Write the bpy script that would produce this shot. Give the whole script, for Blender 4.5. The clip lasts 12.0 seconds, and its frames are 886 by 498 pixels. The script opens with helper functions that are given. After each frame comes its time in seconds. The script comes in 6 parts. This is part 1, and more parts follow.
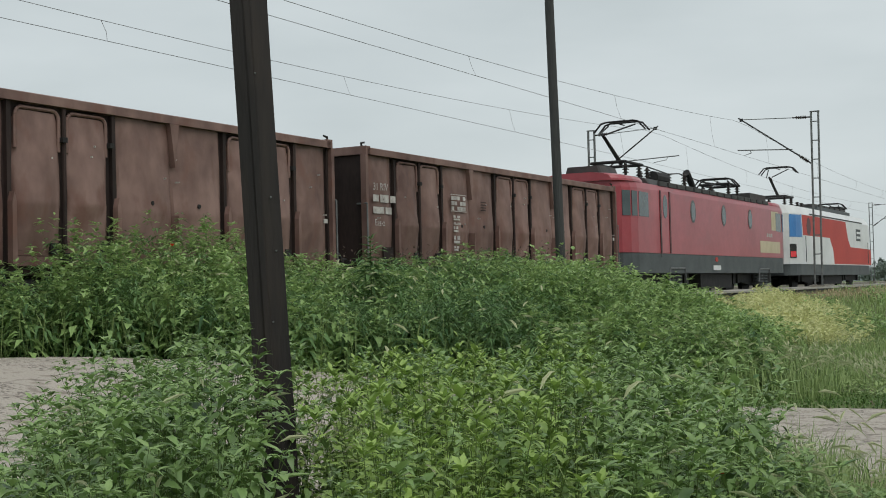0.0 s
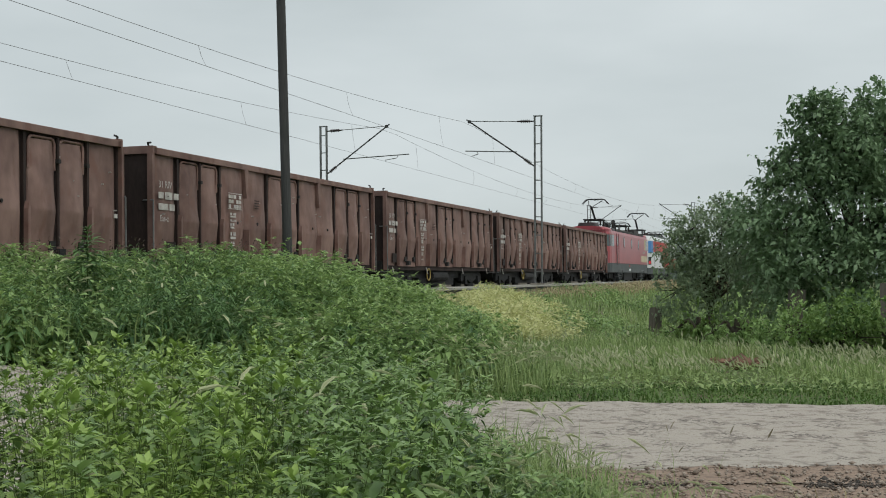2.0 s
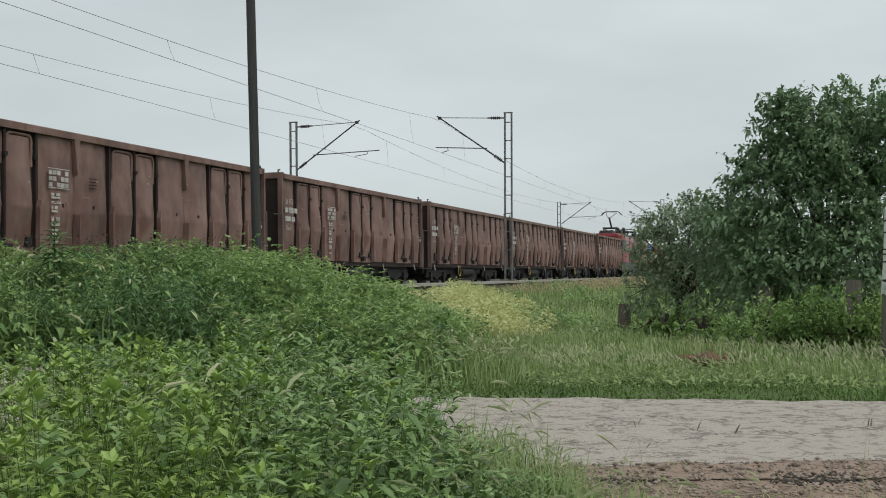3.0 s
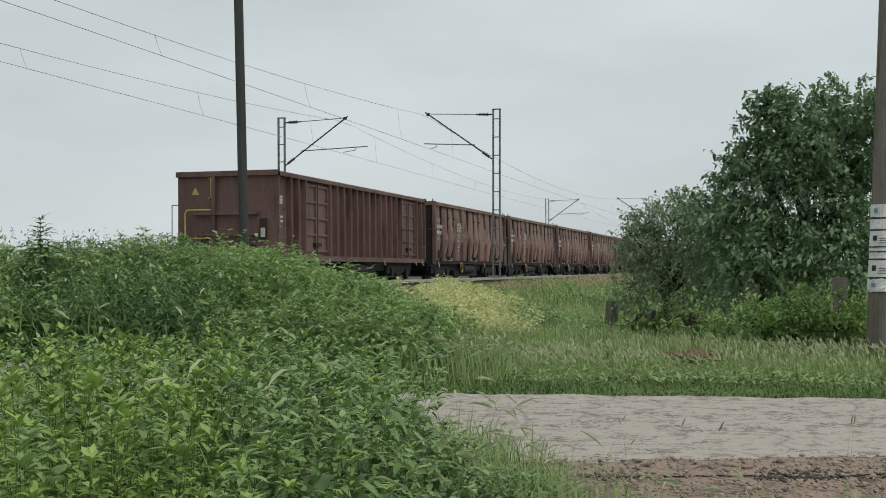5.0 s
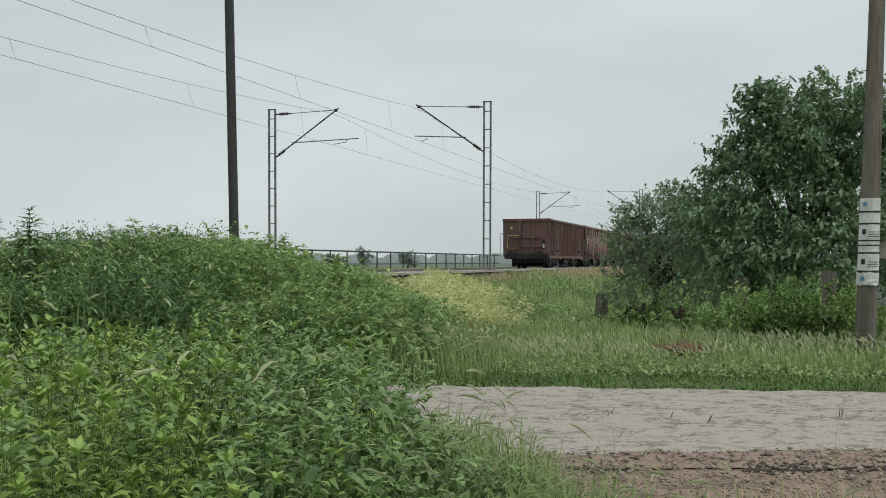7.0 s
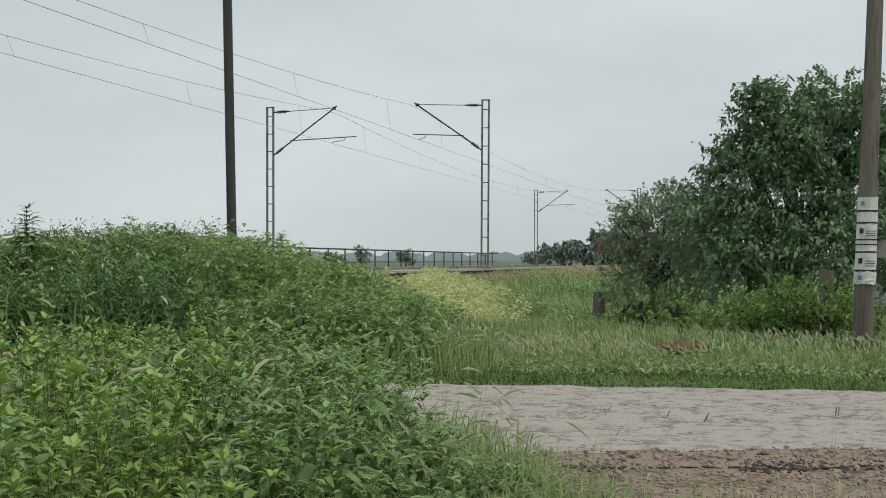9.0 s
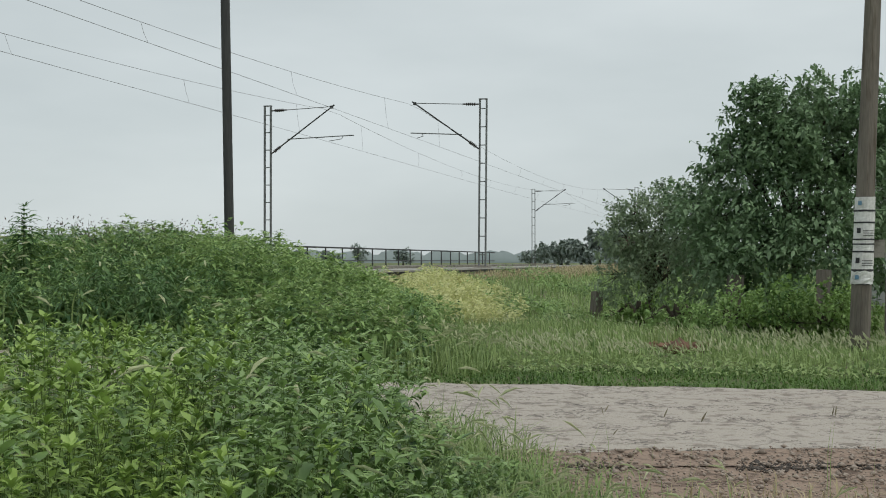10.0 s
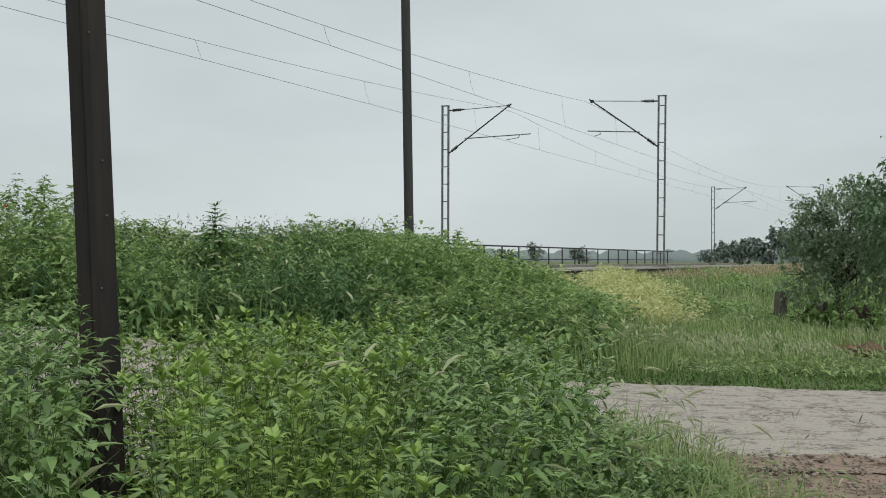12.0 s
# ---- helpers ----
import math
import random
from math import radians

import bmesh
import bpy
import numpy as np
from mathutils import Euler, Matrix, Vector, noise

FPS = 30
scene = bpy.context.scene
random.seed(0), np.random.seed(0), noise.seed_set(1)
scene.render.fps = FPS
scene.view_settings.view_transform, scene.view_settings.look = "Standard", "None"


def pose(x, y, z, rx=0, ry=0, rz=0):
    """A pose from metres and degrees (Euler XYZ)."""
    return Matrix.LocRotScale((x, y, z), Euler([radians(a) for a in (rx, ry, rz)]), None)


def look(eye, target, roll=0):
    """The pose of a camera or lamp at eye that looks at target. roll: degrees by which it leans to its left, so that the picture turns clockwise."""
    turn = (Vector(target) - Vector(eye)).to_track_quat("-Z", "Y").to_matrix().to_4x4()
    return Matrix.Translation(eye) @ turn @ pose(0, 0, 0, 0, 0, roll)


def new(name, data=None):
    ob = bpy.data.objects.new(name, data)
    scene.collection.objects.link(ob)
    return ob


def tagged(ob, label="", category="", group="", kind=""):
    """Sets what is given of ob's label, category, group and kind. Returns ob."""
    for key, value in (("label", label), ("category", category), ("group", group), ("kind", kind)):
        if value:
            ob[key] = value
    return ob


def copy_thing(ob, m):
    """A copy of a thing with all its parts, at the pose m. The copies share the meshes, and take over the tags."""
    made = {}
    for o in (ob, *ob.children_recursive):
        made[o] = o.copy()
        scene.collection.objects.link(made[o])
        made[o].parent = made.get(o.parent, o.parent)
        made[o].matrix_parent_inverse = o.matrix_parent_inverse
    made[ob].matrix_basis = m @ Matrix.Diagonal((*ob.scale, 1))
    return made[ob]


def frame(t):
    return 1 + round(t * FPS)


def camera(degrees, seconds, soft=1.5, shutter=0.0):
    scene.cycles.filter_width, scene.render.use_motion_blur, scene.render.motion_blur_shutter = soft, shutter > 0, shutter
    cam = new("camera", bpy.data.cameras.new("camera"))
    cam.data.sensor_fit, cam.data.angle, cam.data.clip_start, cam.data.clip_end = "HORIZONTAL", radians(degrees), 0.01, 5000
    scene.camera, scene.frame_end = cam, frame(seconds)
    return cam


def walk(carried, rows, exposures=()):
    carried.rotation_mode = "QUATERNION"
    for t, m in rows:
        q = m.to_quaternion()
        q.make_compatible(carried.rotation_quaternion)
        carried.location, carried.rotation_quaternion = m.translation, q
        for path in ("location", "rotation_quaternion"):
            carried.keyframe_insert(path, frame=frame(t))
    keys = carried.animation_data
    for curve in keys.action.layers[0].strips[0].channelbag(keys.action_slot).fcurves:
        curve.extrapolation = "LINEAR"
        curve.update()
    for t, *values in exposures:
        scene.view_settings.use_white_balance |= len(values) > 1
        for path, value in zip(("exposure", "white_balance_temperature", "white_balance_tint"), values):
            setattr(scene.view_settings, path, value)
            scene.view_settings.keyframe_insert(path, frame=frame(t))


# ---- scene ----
cam = camera(38.82, 12.0, soft=1.0)
PATH = [  # seconds, yaw, pitch, roll, metres to the left of the standing place
    (0.0, 28.99, 1.82, 1.38, 0.126), (0.5, 24.25, 1.75, 1.39, 0.082), (1.0, 20.91, 1.62, 1.12, 0.042), (1.5, 18.28, 1.39, 0.67, 0.032),
    (2.0, 16.82, 1.38, 0.65, 0.022), (2.5, 15.92, 1.32, 0.48, 0.019), (3.0, 15.46, 1.20, 0.56, 0.015), (5.0, 14.93, 1.03, 0.41, -0.003),
    (5.5, 14.79, 0.84, 0.41, -0.008), (6.0, 14.59, 0.72, 0.35, -0.011), (6.5, 14.48, 0.71, 0.33, -0.012), (7.0, 14.50, 0.68, 0.25, -0.010),
    (9.0, 14.41, 0.60, 0.13, -0.016), (9.5, 14.31, 0.56, 0.10, -0.008), (10.0, 14.29, 0.55, 0.03, -0.014), (10.5, 14.35, 0.52, 0.02, -0.018),
    (11.0, 14.41, 0.48, 0.00, -0.015), (11.5, 14.46, 0.47, -0.03, -0.011), (11.7, 14.53, 0.47, -0.04, -0.010), (11.8, 15.00, 0.47, -0.05, -0.006),
    (11.9, 17.64, 0.48, -0.09, 0.008), (12.0, 22.27, 0.48, -0.15, 0.036)]
walk(cam, [(t, pose(-0.927 * s, -0.375 * s, 1.4, 90 + p, r, y)) for t, y, p, r, s in PATH])

# ---- sky and light: an even overcast ----
sky = bpy.data.worlds.new("overcast_sky")
scene.world = sky
sky.use_nodes = True
nt = sky.node_tree
back = nt.nodes["Background"]
co = nt.nodes.new("ShaderNodeTexCoord")
stretch = nt.nodes.new("ShaderNodeMapping")
stretch.inputs["Scale"].default_value = (1.0, 1.0, 3.2)
cloud = nt.nodes.new("ShaderNodeTexNoise")
cloud.inputs["Scale"].default_value, cloud.inputs["Detail"].default_value = 2.3, 5
tone = nt.nodes.new("ShaderNodeValToRGB")
tone.color_ramp.elements[0].position, tone.color_ramp.elements[0].color = 0.3, (0.52, 0.58, 0.59, 1)
tone.color_ramp.elements[1].position, tone.color_ramp.elements[1].color = 0.72, (0.70, 0.76, 0.77, 1)
air = nt.nodes.new("ShaderNodeTexSky")
air.sky_type, air.sun_disc, air.sun_elevation, air.sun_rotation = "NISHITA", False, radians(56), radians(111)
dim = nt.nodes.new("ShaderNodeMix")
dim.data_type, dim.blend_type = "RGBA", "MULTIPLY"
dim.inputs[0].default_value, dim.inputs[7].default_value = 1.0, (0.1, 0.1, 0.1, 1)
veil = nt.nodes.new("ShaderNodeMix")
veil.data_type, veil.inputs[0].default_value = "RGBA", 0.93
for a, b in ((co.outputs["Generated"], stretch.inputs[0]), (stretch.outputs[0], cloud.inputs[0]), (cloud.outputs[0], tone.inputs[0]),
             (air.outputs[0], dim.inputs[6]), (dim.outputs[2], veil.inputs[6]), (tone.outputs[0], veil.inputs[7]), (veil.outputs[2], back.inputs[0])):
    nt.links.new(a, b)
back.inputs[1].default_value = 1.0
sun = new("sun", bpy.data.lights.new("sun", "SUN"))
sun.data.energy, sun.data.angle, sun.data.color = 1.3, radians(50), (1.0, 0.96, 0.9)
sun.matrix_world = look((0, 0, 30), (-13, 5, 9))


# ---- materials ----
def surface(name, low, high, scale=8.0, rough=0.8, metal=0.0, bump=0.1, fine=60.0, spots=None, spec=0.4, stretch=(1, 1, 1), thin=0.0, island=0.0, grainy=0.45, cracks=None):
    """Two tones mixed by broad and fine noise, a third for stains; relief; thin: share of light let through (leaves)."""
    m = bpy.data.materials.new(name)
    m.use_nodes = True
    t = m.node_tree
    n, link = t.nodes, t.links.new
    bsdf, out = n["Principled BSDF"], n["Material Output"]
    c = n.new("ShaderNodeTexCoord")
    mp = n.new("ShaderNodeMapping")
    mp.inputs["Scale"].default_value = stretch
    link(c.outputs["Object"], mp.inputs[0])
    broad, grain = n.new("ShaderNodeTexNoise"), n.new("ShaderNodeTexNoise")
    broad.inputs["Scale"].default_value, broad.inputs["Detail"].default_value = scale, 6
    grain.inputs["Scale"].default_value, grain.inputs["Detail"].default_value = fine, 3
    link(mp.outputs[0], broad.inputs[0]), link(mp.outputs[0], grain.inputs[0])
    add = n.new("ShaderNodeMath")
    add.operation = "MULTIPLY_ADD"
    add.inputs[1].default_value = grainy
    link(grain.outputs[0], add.inputs[0]), link(broad.outputs[0], add.inputs[2])
    value = add
    if island:
        geo = n.new("ShaderNodeNewGeometry")
        more = n.new("ShaderNodeMath")
        more.operation = "MULTIPLY_ADD"
        more.inputs[1].default_value = island
        link(geo.outputs["Random Per Island"], more.inputs[0]), link(add.outputs[0], more.inputs[2])
        value = more
    ramp = n.new("ShaderNodeValToRGB")
    e = ramp.color_ramp.elements
    mid = 0.275 + grainy * 0.5
    e[0].position, e[0].color, e[1].position, e[1].color = mid + island * 0.2, (*low, 1), mid + 0.48 + island * 0.75, (*high, 1)
    e[1].position = min(1.0, e[1].position)
    link(value.outputs[0], ramp.inputs[0])
    colour = ramp.outputs[0]
    if spots:
        sp = n.new("ShaderNodeTexNoise")
        sp.inputs["Scale"].default_value, sp.inputs["Detail"].default_value = scale * 2.7, 4
        link(mp.outputs[0], sp.inputs[0])
        edge = n.new("ShaderNodeValToRGB")
        edge.color_ramp.elements[0].position, edge.color_ramp.elements[1].position = 0.54, 0.68
        link(sp.outputs[0], edge.inputs[0])
        mix = n.new("ShaderNodeMix")
        mix.data_type = "RGBA"
        mix.inputs[7].default_value = (*spots, 1)
        link(edge.outputs[0], mix.inputs[0]), link(colour, mix.inputs[6])
        colour = mix.outputs[2]
    if cracks:
        wob, off = n.new("ShaderNodeTexNoise"), n.new("ShaderNodeMix")
        wob.inputs["Scale"].default_value, wob.inputs["Detail"].default_value = 2.2, 5
        off.data_type, off.inputs[0].default_value = "RGBA", 0.38
        cell, edge = n.new("ShaderNodeTexVoronoi"), n.new("ShaderNodeValToRGB")
        cell.feature, cell.inputs["Scale"].default_value = "DISTANCE_TO_EDGE", 1.1
        edge.color_ramp.elements[0].color, edge.color_ramp.elements[1].color = (0.38, 0.38, 0.38, 1), (0, 0, 0, 1)
        edge.color_ramp.elements[0].position, edge.color_ramp.elements[1].position = 0.004, 0.02
        mix = n.new("ShaderNodeMix")
        mix.data_type = "RGBA"
        mix.inputs[7].default_value = (*cracks, 1)
        link(mp.outputs[0], wob.inputs[0]), link(mp.outputs[0], off.inputs[6]), link(wob.outputs[1], off.inputs[7]), link(off.outputs[2], cell.inputs[0])
        link(cell.outputs["Distance"], edge.inputs[0]), link(edge.outputs[0], mix.inputs[0]), link(colour, mix.inputs[6])
        colour = mix.outputs[2]
    link(colour, bsdf.inputs["Base Color"])
    bsdf.inputs["Roughness"].default_value, bsdf.inputs["Metallic"].default_value = rough, metal
    bsdf.inputs["Specular IOR Level"].default_value = spec
    if bump:
        bp = n.new("ShaderNodeBump")
        bp.inputs["Strength"].default_value, bp.inputs["Distance"].default_value = bump, 0.02
        link(add.outputs[0], bp.inputs["Height"]), link(bp.outputs[0], bsdf.inputs["Normal"])
    if thin:
        tl, ms = n.new("ShaderNodeBsdfTranslucent"), n.new("ShaderNodeMixShader")
        ms.inputs[0].default_value = thin
        link(colour, tl.inputs[0]), link(bsdf.outputs[0], ms.inputs[1]), link(tl.outputs[0], ms.inputs[2]), link(ms.outputs[0], out.inputs[0])
    return m


def leafy(name, low, high, thin=0.3, rough=0.5, scale=0.9, spec=0.35):
    return surface(name, low, high, scale=scale, rough=rough, bump=0, fine=5.0, thin=thin, island=0.6, spec=spec)


SOIL = surface("soil_and_turf", (0.085, 0.125, 0.04), (0.17, 0.20, 0.08), 0.6, 0.95, bump=0.6, fine=14, spots=(0.12, 0.095, 0.06))
ASPHALT = surface("worn_pale_asphalt", (0.15, 0.13, 0.112), (0.43, 0.385, 0.335), 2.1, 0.92, bump=1.0, fine=26, spots=(0.24, 0.205, 0.172), grainy=1.25, cracks=(0.07, 0.06, 0.052))
GRAVEL = surface("reddish_gravel", (0.105, 0.071, 0.054), (0.315, 0.232, 0.178), 2.4, 0.95, bump=1.0, fine=26, spots=(0.14, 0.098, 0.075), grainy=1.2)
STONE = surface("loose_stone", (0.14, 0.108, 0.085), (0.35, 0.29, 0.24), 9, 0.9, bump=0.3, fine=70, island=0.5)
MUD = surface("damp_broken_edge", (0.035, 0.03, 0.026), (0.11, 0.09, 0.075), 4, 0.75, bump=1.0, fine=40)
BALLAST = surface("ballast", (0.08, 0.07, 0.06), (0.25, 0.22, 0.2), 14, 0.95, bump=1.0, fine=40)
CONCRETE = surface("weathered_concrete", (0.17, 0.155, 0.13), (0.34, 0.32, 0.28), 1.6, 0.9, bump=0.4, fine=45, spots=(0.09, 0.08, 0.065))
SLABTOP = surface("platform_concrete", (0.3, 0.29, 0.26), (0.48, 0.46, 0.42), 1.2, 0.9, bump=0.3, fine=30)
GALV = surface("dull_galvanised_steel", (0.10, 0.105, 0.105), (0.24, 0.25, 0.25), 5, 0.6, 0.4, bump=0.1)
IRON = surface("dark_painted_iron", (0.018, 0.02, 0.021), (0.05, 0.052, 0.05), 6, 0.6, bump=0.15)
WIRE = surface("dull_copper_wire", (0.2, 0.2, 0.21), (0.34, 0.34, 0.35), 3, 0.6, 0.3, bump=0)
CREOSOTE = surface("dark_weathered_post", (0.008, 0.0065, 0.006), (0.027, 0.021, 0.0195), 3, 0.62, bump=0.5, fine=40, stretch=(1, 1, 0.12), spots=(0.03, 0.022, 0.018))
TIMBER = surface("grey_brown_weathered_timber", (0.095, 0.084, 0.071), (0.215, 0.19, 0.16), 4, 0.9, bump=0.6, fine=60, stretch=(1, 1, 0.1), spots=(0.09, 0.07, 0.05))
DARKWOOD = surface("grey_pole_timber", (0.03, 0.031, 0.032), (0.075, 0.075, 0.075), 4, 0.85, bump=0.5, fine=50, stretch=(1, 1, 0.1))
PAPER = surface("rain_worn_white_paper", (0.5, 0.5, 0.48), (0.78, 0.78, 0.76), 5, 0.8, bump=0.2, fine=25)
INK = surface("black_print", (0.02, 0.02, 0.022), (0.05, 0.05, 0.055), 8, 0.7, bump=0)
BLUEINK = surface("blue_print", (0.10, 0.22, 0.33), (0.2, 0.33, 0.45), 8, 0.7, bump=0)
RUST = surface("rusty_brown_wagon_paint", (0.118, 0.066, 0.056), (0.30, 0.188, 0.16), 1.1, 0.62, bump=0.8, fine=5, stretch=(1, 1, 0.6), spots=(0.175, 0.092, 0.073))
# dark steel brown; on the wagons it also paints the shade inside the slots
RUSTDK = surface("dark_brown_steel_slot_shade", (0.016, 0.010, 0.009), (0.05, 0.03, 0.026), 2.0, 0.8, bump=0.3, fine=20, stretch=(1, 1, 0.3))
MAROON = surface("maroon_brown_wagon_paint", (0.095, 0.05, 0.044), (0.18, 0.104, 0.092), 0.9, 0.6, bump=0.2, fine=14, stretch=(1, 1, 0.3), spots=(0.075, 0.039, 0.035))
GRIME = surface("black_running_gear", (0.008, 0.008, 0.009), (0.03, 0.028, 0.027), 5, 0.7, bump=0.3)
STENCIL = surface("faded_white_stencil", (0.33, 0.30, 0.28), (0.62, 0.6, 0.57), 7, 0.85, bump=0, fine=35)
YELLOW = surface("dull_yellow_paint", (0.35, 0.27, 0.08), (0.55, 0.43, 0.15), 8, 0.6, bump=0.1)
RED = surface("faded_red_loco_paint", (0.30, 0.040, 0.052), (0.43, 0.078, 0.094), 0.5, 0.3, bump=0.04, fine=5, spots=(0.32, 0.058, 0.07), spec=0.5)
DEEPRED = surface("dark_red_door_jamb", (0.06, 0.006, 0.009), (0.1, 0.014, 0.018), 2, 0.45, bump=0.05)
SIGNAL = surface("bright_red_paint", (0.42, 0.025, 0.016), (0.5, 0.04, 0.026), 0.6, 0.5, bump=0.02, fine=5)
WHITE = surface("white_paint", (0.6, 0.61, 0.61), (0.76, 0.77, 0.77), 0.9, 0.35, bump=0.02, fine=8)
BLUE = surface("bright_blue_paint", (0.025, 0.16, 0.45), (0.05, 0.24, 0.58), 0.8, 0.35, bump=0.02, fine=8)
GREY = surface("blue_grey_loco_frame", (0.048, 0.057, 0.06), (0.09, 0.103, 0.106), 1.4, 0.55, bump=0.1, fine=14)
CREAM = surface("cream_panel", (0.5, 0.43, 0.28), (0.62, 0.55, 0.4), 3, 0.6, bump=0.03)
ROOF = surface("sooty_roof", (0.03, 0.03, 0.032), (0.08, 0.075, 0.072), 2, 0.7, bump=0.1)
CERAMIC = surface("brown_insulator_glaze", (0.02, 0.016, 0.014), (0.04, 0.03, 0.027), 9, 0.25, bump=0)
GLASS = surface("dark_window_glass", (0.035, 0.055, 0.06), (0.07, 0.10, 0.105), 2, 0.12, bump=0, spec=0.5)
LAMPRED = surface("red_tail_lamp", (0.75, 0.02, 0.03), (0.85, 0.04, 0.05), 4, 0.25, bump=0)
BARK = surface("bark", (0.04, 0.033, 0.026), (0.11, 0.09, 0.07), 9, 0.95, bump=0.8, fine=40, stretch=(1, 1, 0.3))
PLASTER = surface("grey_house_plaster", (0.3, 0.3, 0.29), (0.44, 0.44, 0.42), 1.0, 0.9, bump=0.2, fine=30)
TILE = surface("dark_roof_tiles", (0.035, 0.03, 0.03), (0.08, 0.065, 0.06), 3, 0.8, bump=0.4, fine=20)
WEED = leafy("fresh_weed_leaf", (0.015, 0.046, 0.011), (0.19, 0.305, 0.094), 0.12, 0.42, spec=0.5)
WEEDTIP = leafy("yellow_green_weed_leaf", (0.075, 0.145, 0.025), (0.33, 0.465, 0.12), 0.22, 0.45, spec=0.45)
BANKTIP = leafy("young_bank_leaf", (0.12, 0.21, 0.066), (0.36, 0.485, 0.185), 0.32, 0.5)
WEEDMID = leafy("green_weed_tip", (0.055, 0.125, 0.033), (0.285, 0.415, 0.147), 0.22, 0.42, spec=0.5)
PALE_EAR = leafy("whitish_grass_ear", (0.29, 0.34, 0.18), (0.56, 0.585, 0.38), 0.3, 0.7)
WEEDSTEM = leafy("weed_stem", (0.045, 0.085, 0.022), (0.11, 0.165, 0.045), 0.05)
BANKLEAF = leafy("bank_weed_leaf", (0.065, 0.14, 0.042), (0.31, 0.455, 0.165), 0.3, 0.5)
HEMPLEAF = leafy("hemp_leaf", (0.04, 0.10, 0.036), (0.14, 0.25, 0.09), 0.28, 0.5)
GRASS = leafy("grass_blade", (0.095, 0.175, 0.052), (0.32, 0.42, 0.165), 0.32, 0.55)
LAWN = leafy("short_verge_grass", (0.05, 0.11, 0.025), (0.135, 0.23, 0.06), 0.25, 0.6)
SEED = leafy("pale_seed_head", (0.33, 0.39, 0.2), (0.6, 0.62, 0.4), 0.35, 0.7)
STRAW = leafy("dry_grass", (0.30, 0.25, 0.14), (0.50, 0.43, 0.27), 0.2, 0.8)
YELLEAF = leafy("yellow_green_plant", (0.44, 0.48, 0.18), (0.66, 0.67, 0.34), 0.35)
TREELEAF = leafy("tree_leaf", (0.072, 0.138, 0.068), (0.215, 0.32, 0.17), 0.26, 0.48, 0.5, 0.4)
BUSHLEAF = leafy("grey_green_bush_leaf", (0.10, 0.16, 0.09), (0.28, 0.36, 0.22), 0.3, 0.5, 0.5)
SHRUBLEAF = leafy("shrub_leaf", (0.06, 0.135, 0.035), (0.22, 0.34, 0.10), 0.3)
# foliage lightened and blued so the colour itself carries the haze
FARLEAF = surface("hazed_far_foliage", (0.17, 0.21, 0.185), (0.26, 0.31, 0.275), 0.05, 0.9, bump=0.2, fine=0.6, island=0.3)
# pale grey-blue: the haze over the distant woods is put into this colour
HAZELEAF = surface("hazed_distant_woodland", (0.24, 0.29, 0.29), (0.31, 0.36, 0.36), 0.01, 0.95, bump=0.1, fine=0.1)
HUSK = leafy("grey_brown_husk", (0.15, 0.135, 0.085), (0.30, 0.265, 0.18), 0.2, 0.8)
DEAD = surface("dead_stalk", (0.05, 0.035, 0.028), (0.13, 0.095, 0.075), 12, 0.9, bump=0)
RUBBLE = surface("orange_brown_rubble", (0.11, 0.058, 0.038), (0.26, 0.15, 0.10), 7, 0.9, bump=0.5, island=0.4)
POPPY = surface("poppy_petal", (0.6, 0.03, 0.01), (0.75, 0.06, 0.02), 9, 0.6, bump=0, thin=0.3)


# ---- mesh helpers ----
def box(bm, x0, x1, y0, y1, z0, z1):
    c = [bm.verts.new((x, y, z)) for z in (z0, z1) for x, y in ((x0, y0), (x1, y0), (x1, y1), (x0, y1))]
    for f in ((3, 2, 1, 0), (4, 5, 6, 7), (0, 1, 5, 4), (1, 2, 6, 5), (2, 3, 7, 6), (3, 0, 4, 7)):
        bm.faces.new([c[i] for i in f])
    return bm


def rod(bm, p, q, r0, r1=None, n=8):
    """A round bar from p to q."""
    p, q = Vector(p), Vector(q)
    r1 = r0 if r1 is None else r1
    side = (q - p).orthogonal().normalized()
    up = (q - p).normalized().cross(side)
    rings = [[bm.verts.new(c + (side * math.cos(a) + up * math.sin(a)) * r) for a in (2 * math.pi * i / n for i in range(n))] for c, r in ((p, r0), (q, r1))]
    for i in range(n):
        bm.faces.new((rings[0][i], rings[0][(i + 1) % n], rings[1][(i + 1) % n], rings[1][i]))
    bm.faces.new(rings[0][::-1]), bm.faces.new(rings[1])
    return bm


def bar_chain(bm, points, r, n=6):
    for p, q in zip(points, points[1:]):
        rod(bm, p, q, r, None, n)
    return bm


def prism(bm, outline, axis, a, b):
    """A flat outline pushed from a to b along an axis; the outline gives the two other coordinates in order."""
    def put(u, v, w):
        return {"x": (w, u, v), "y": (u, w, v), "z": (u, v, w)}[axis]
    r0, r1 = [bm.verts.new(put(u, v, a)) for u, v in outline], [bm.verts.new(put(u, v, b)) for u, v in outline]
    n = len(outline)
    for i in range(n):
        bm.faces.new((r0[i], r0[(i + 1) % n], r1[(i + 1) % n], r1[i]))
    bm.faces.new(r0[::-1]), bm.faces.new(r1)
    return bm


def mesh_of(name, bm, material, smooth=False):
    bmesh.ops.recalc_face_normals(bm, faces=bm.faces)
    me = bpy.data.meshes.new(name)
    bm.to_mesh(me)
    bm.free()
    me.materials.append(material)
    if smooth:
        me.shade_smooth()
    return me


def part(name, bm, material, parent, label="", smooth=False):
    ob = new(name, bm if isinstance(bm, bpy.types.Mesh) else mesh_of(name, bm, material, smooth))
    ob.parent = parent
    return tagged(ob, label)


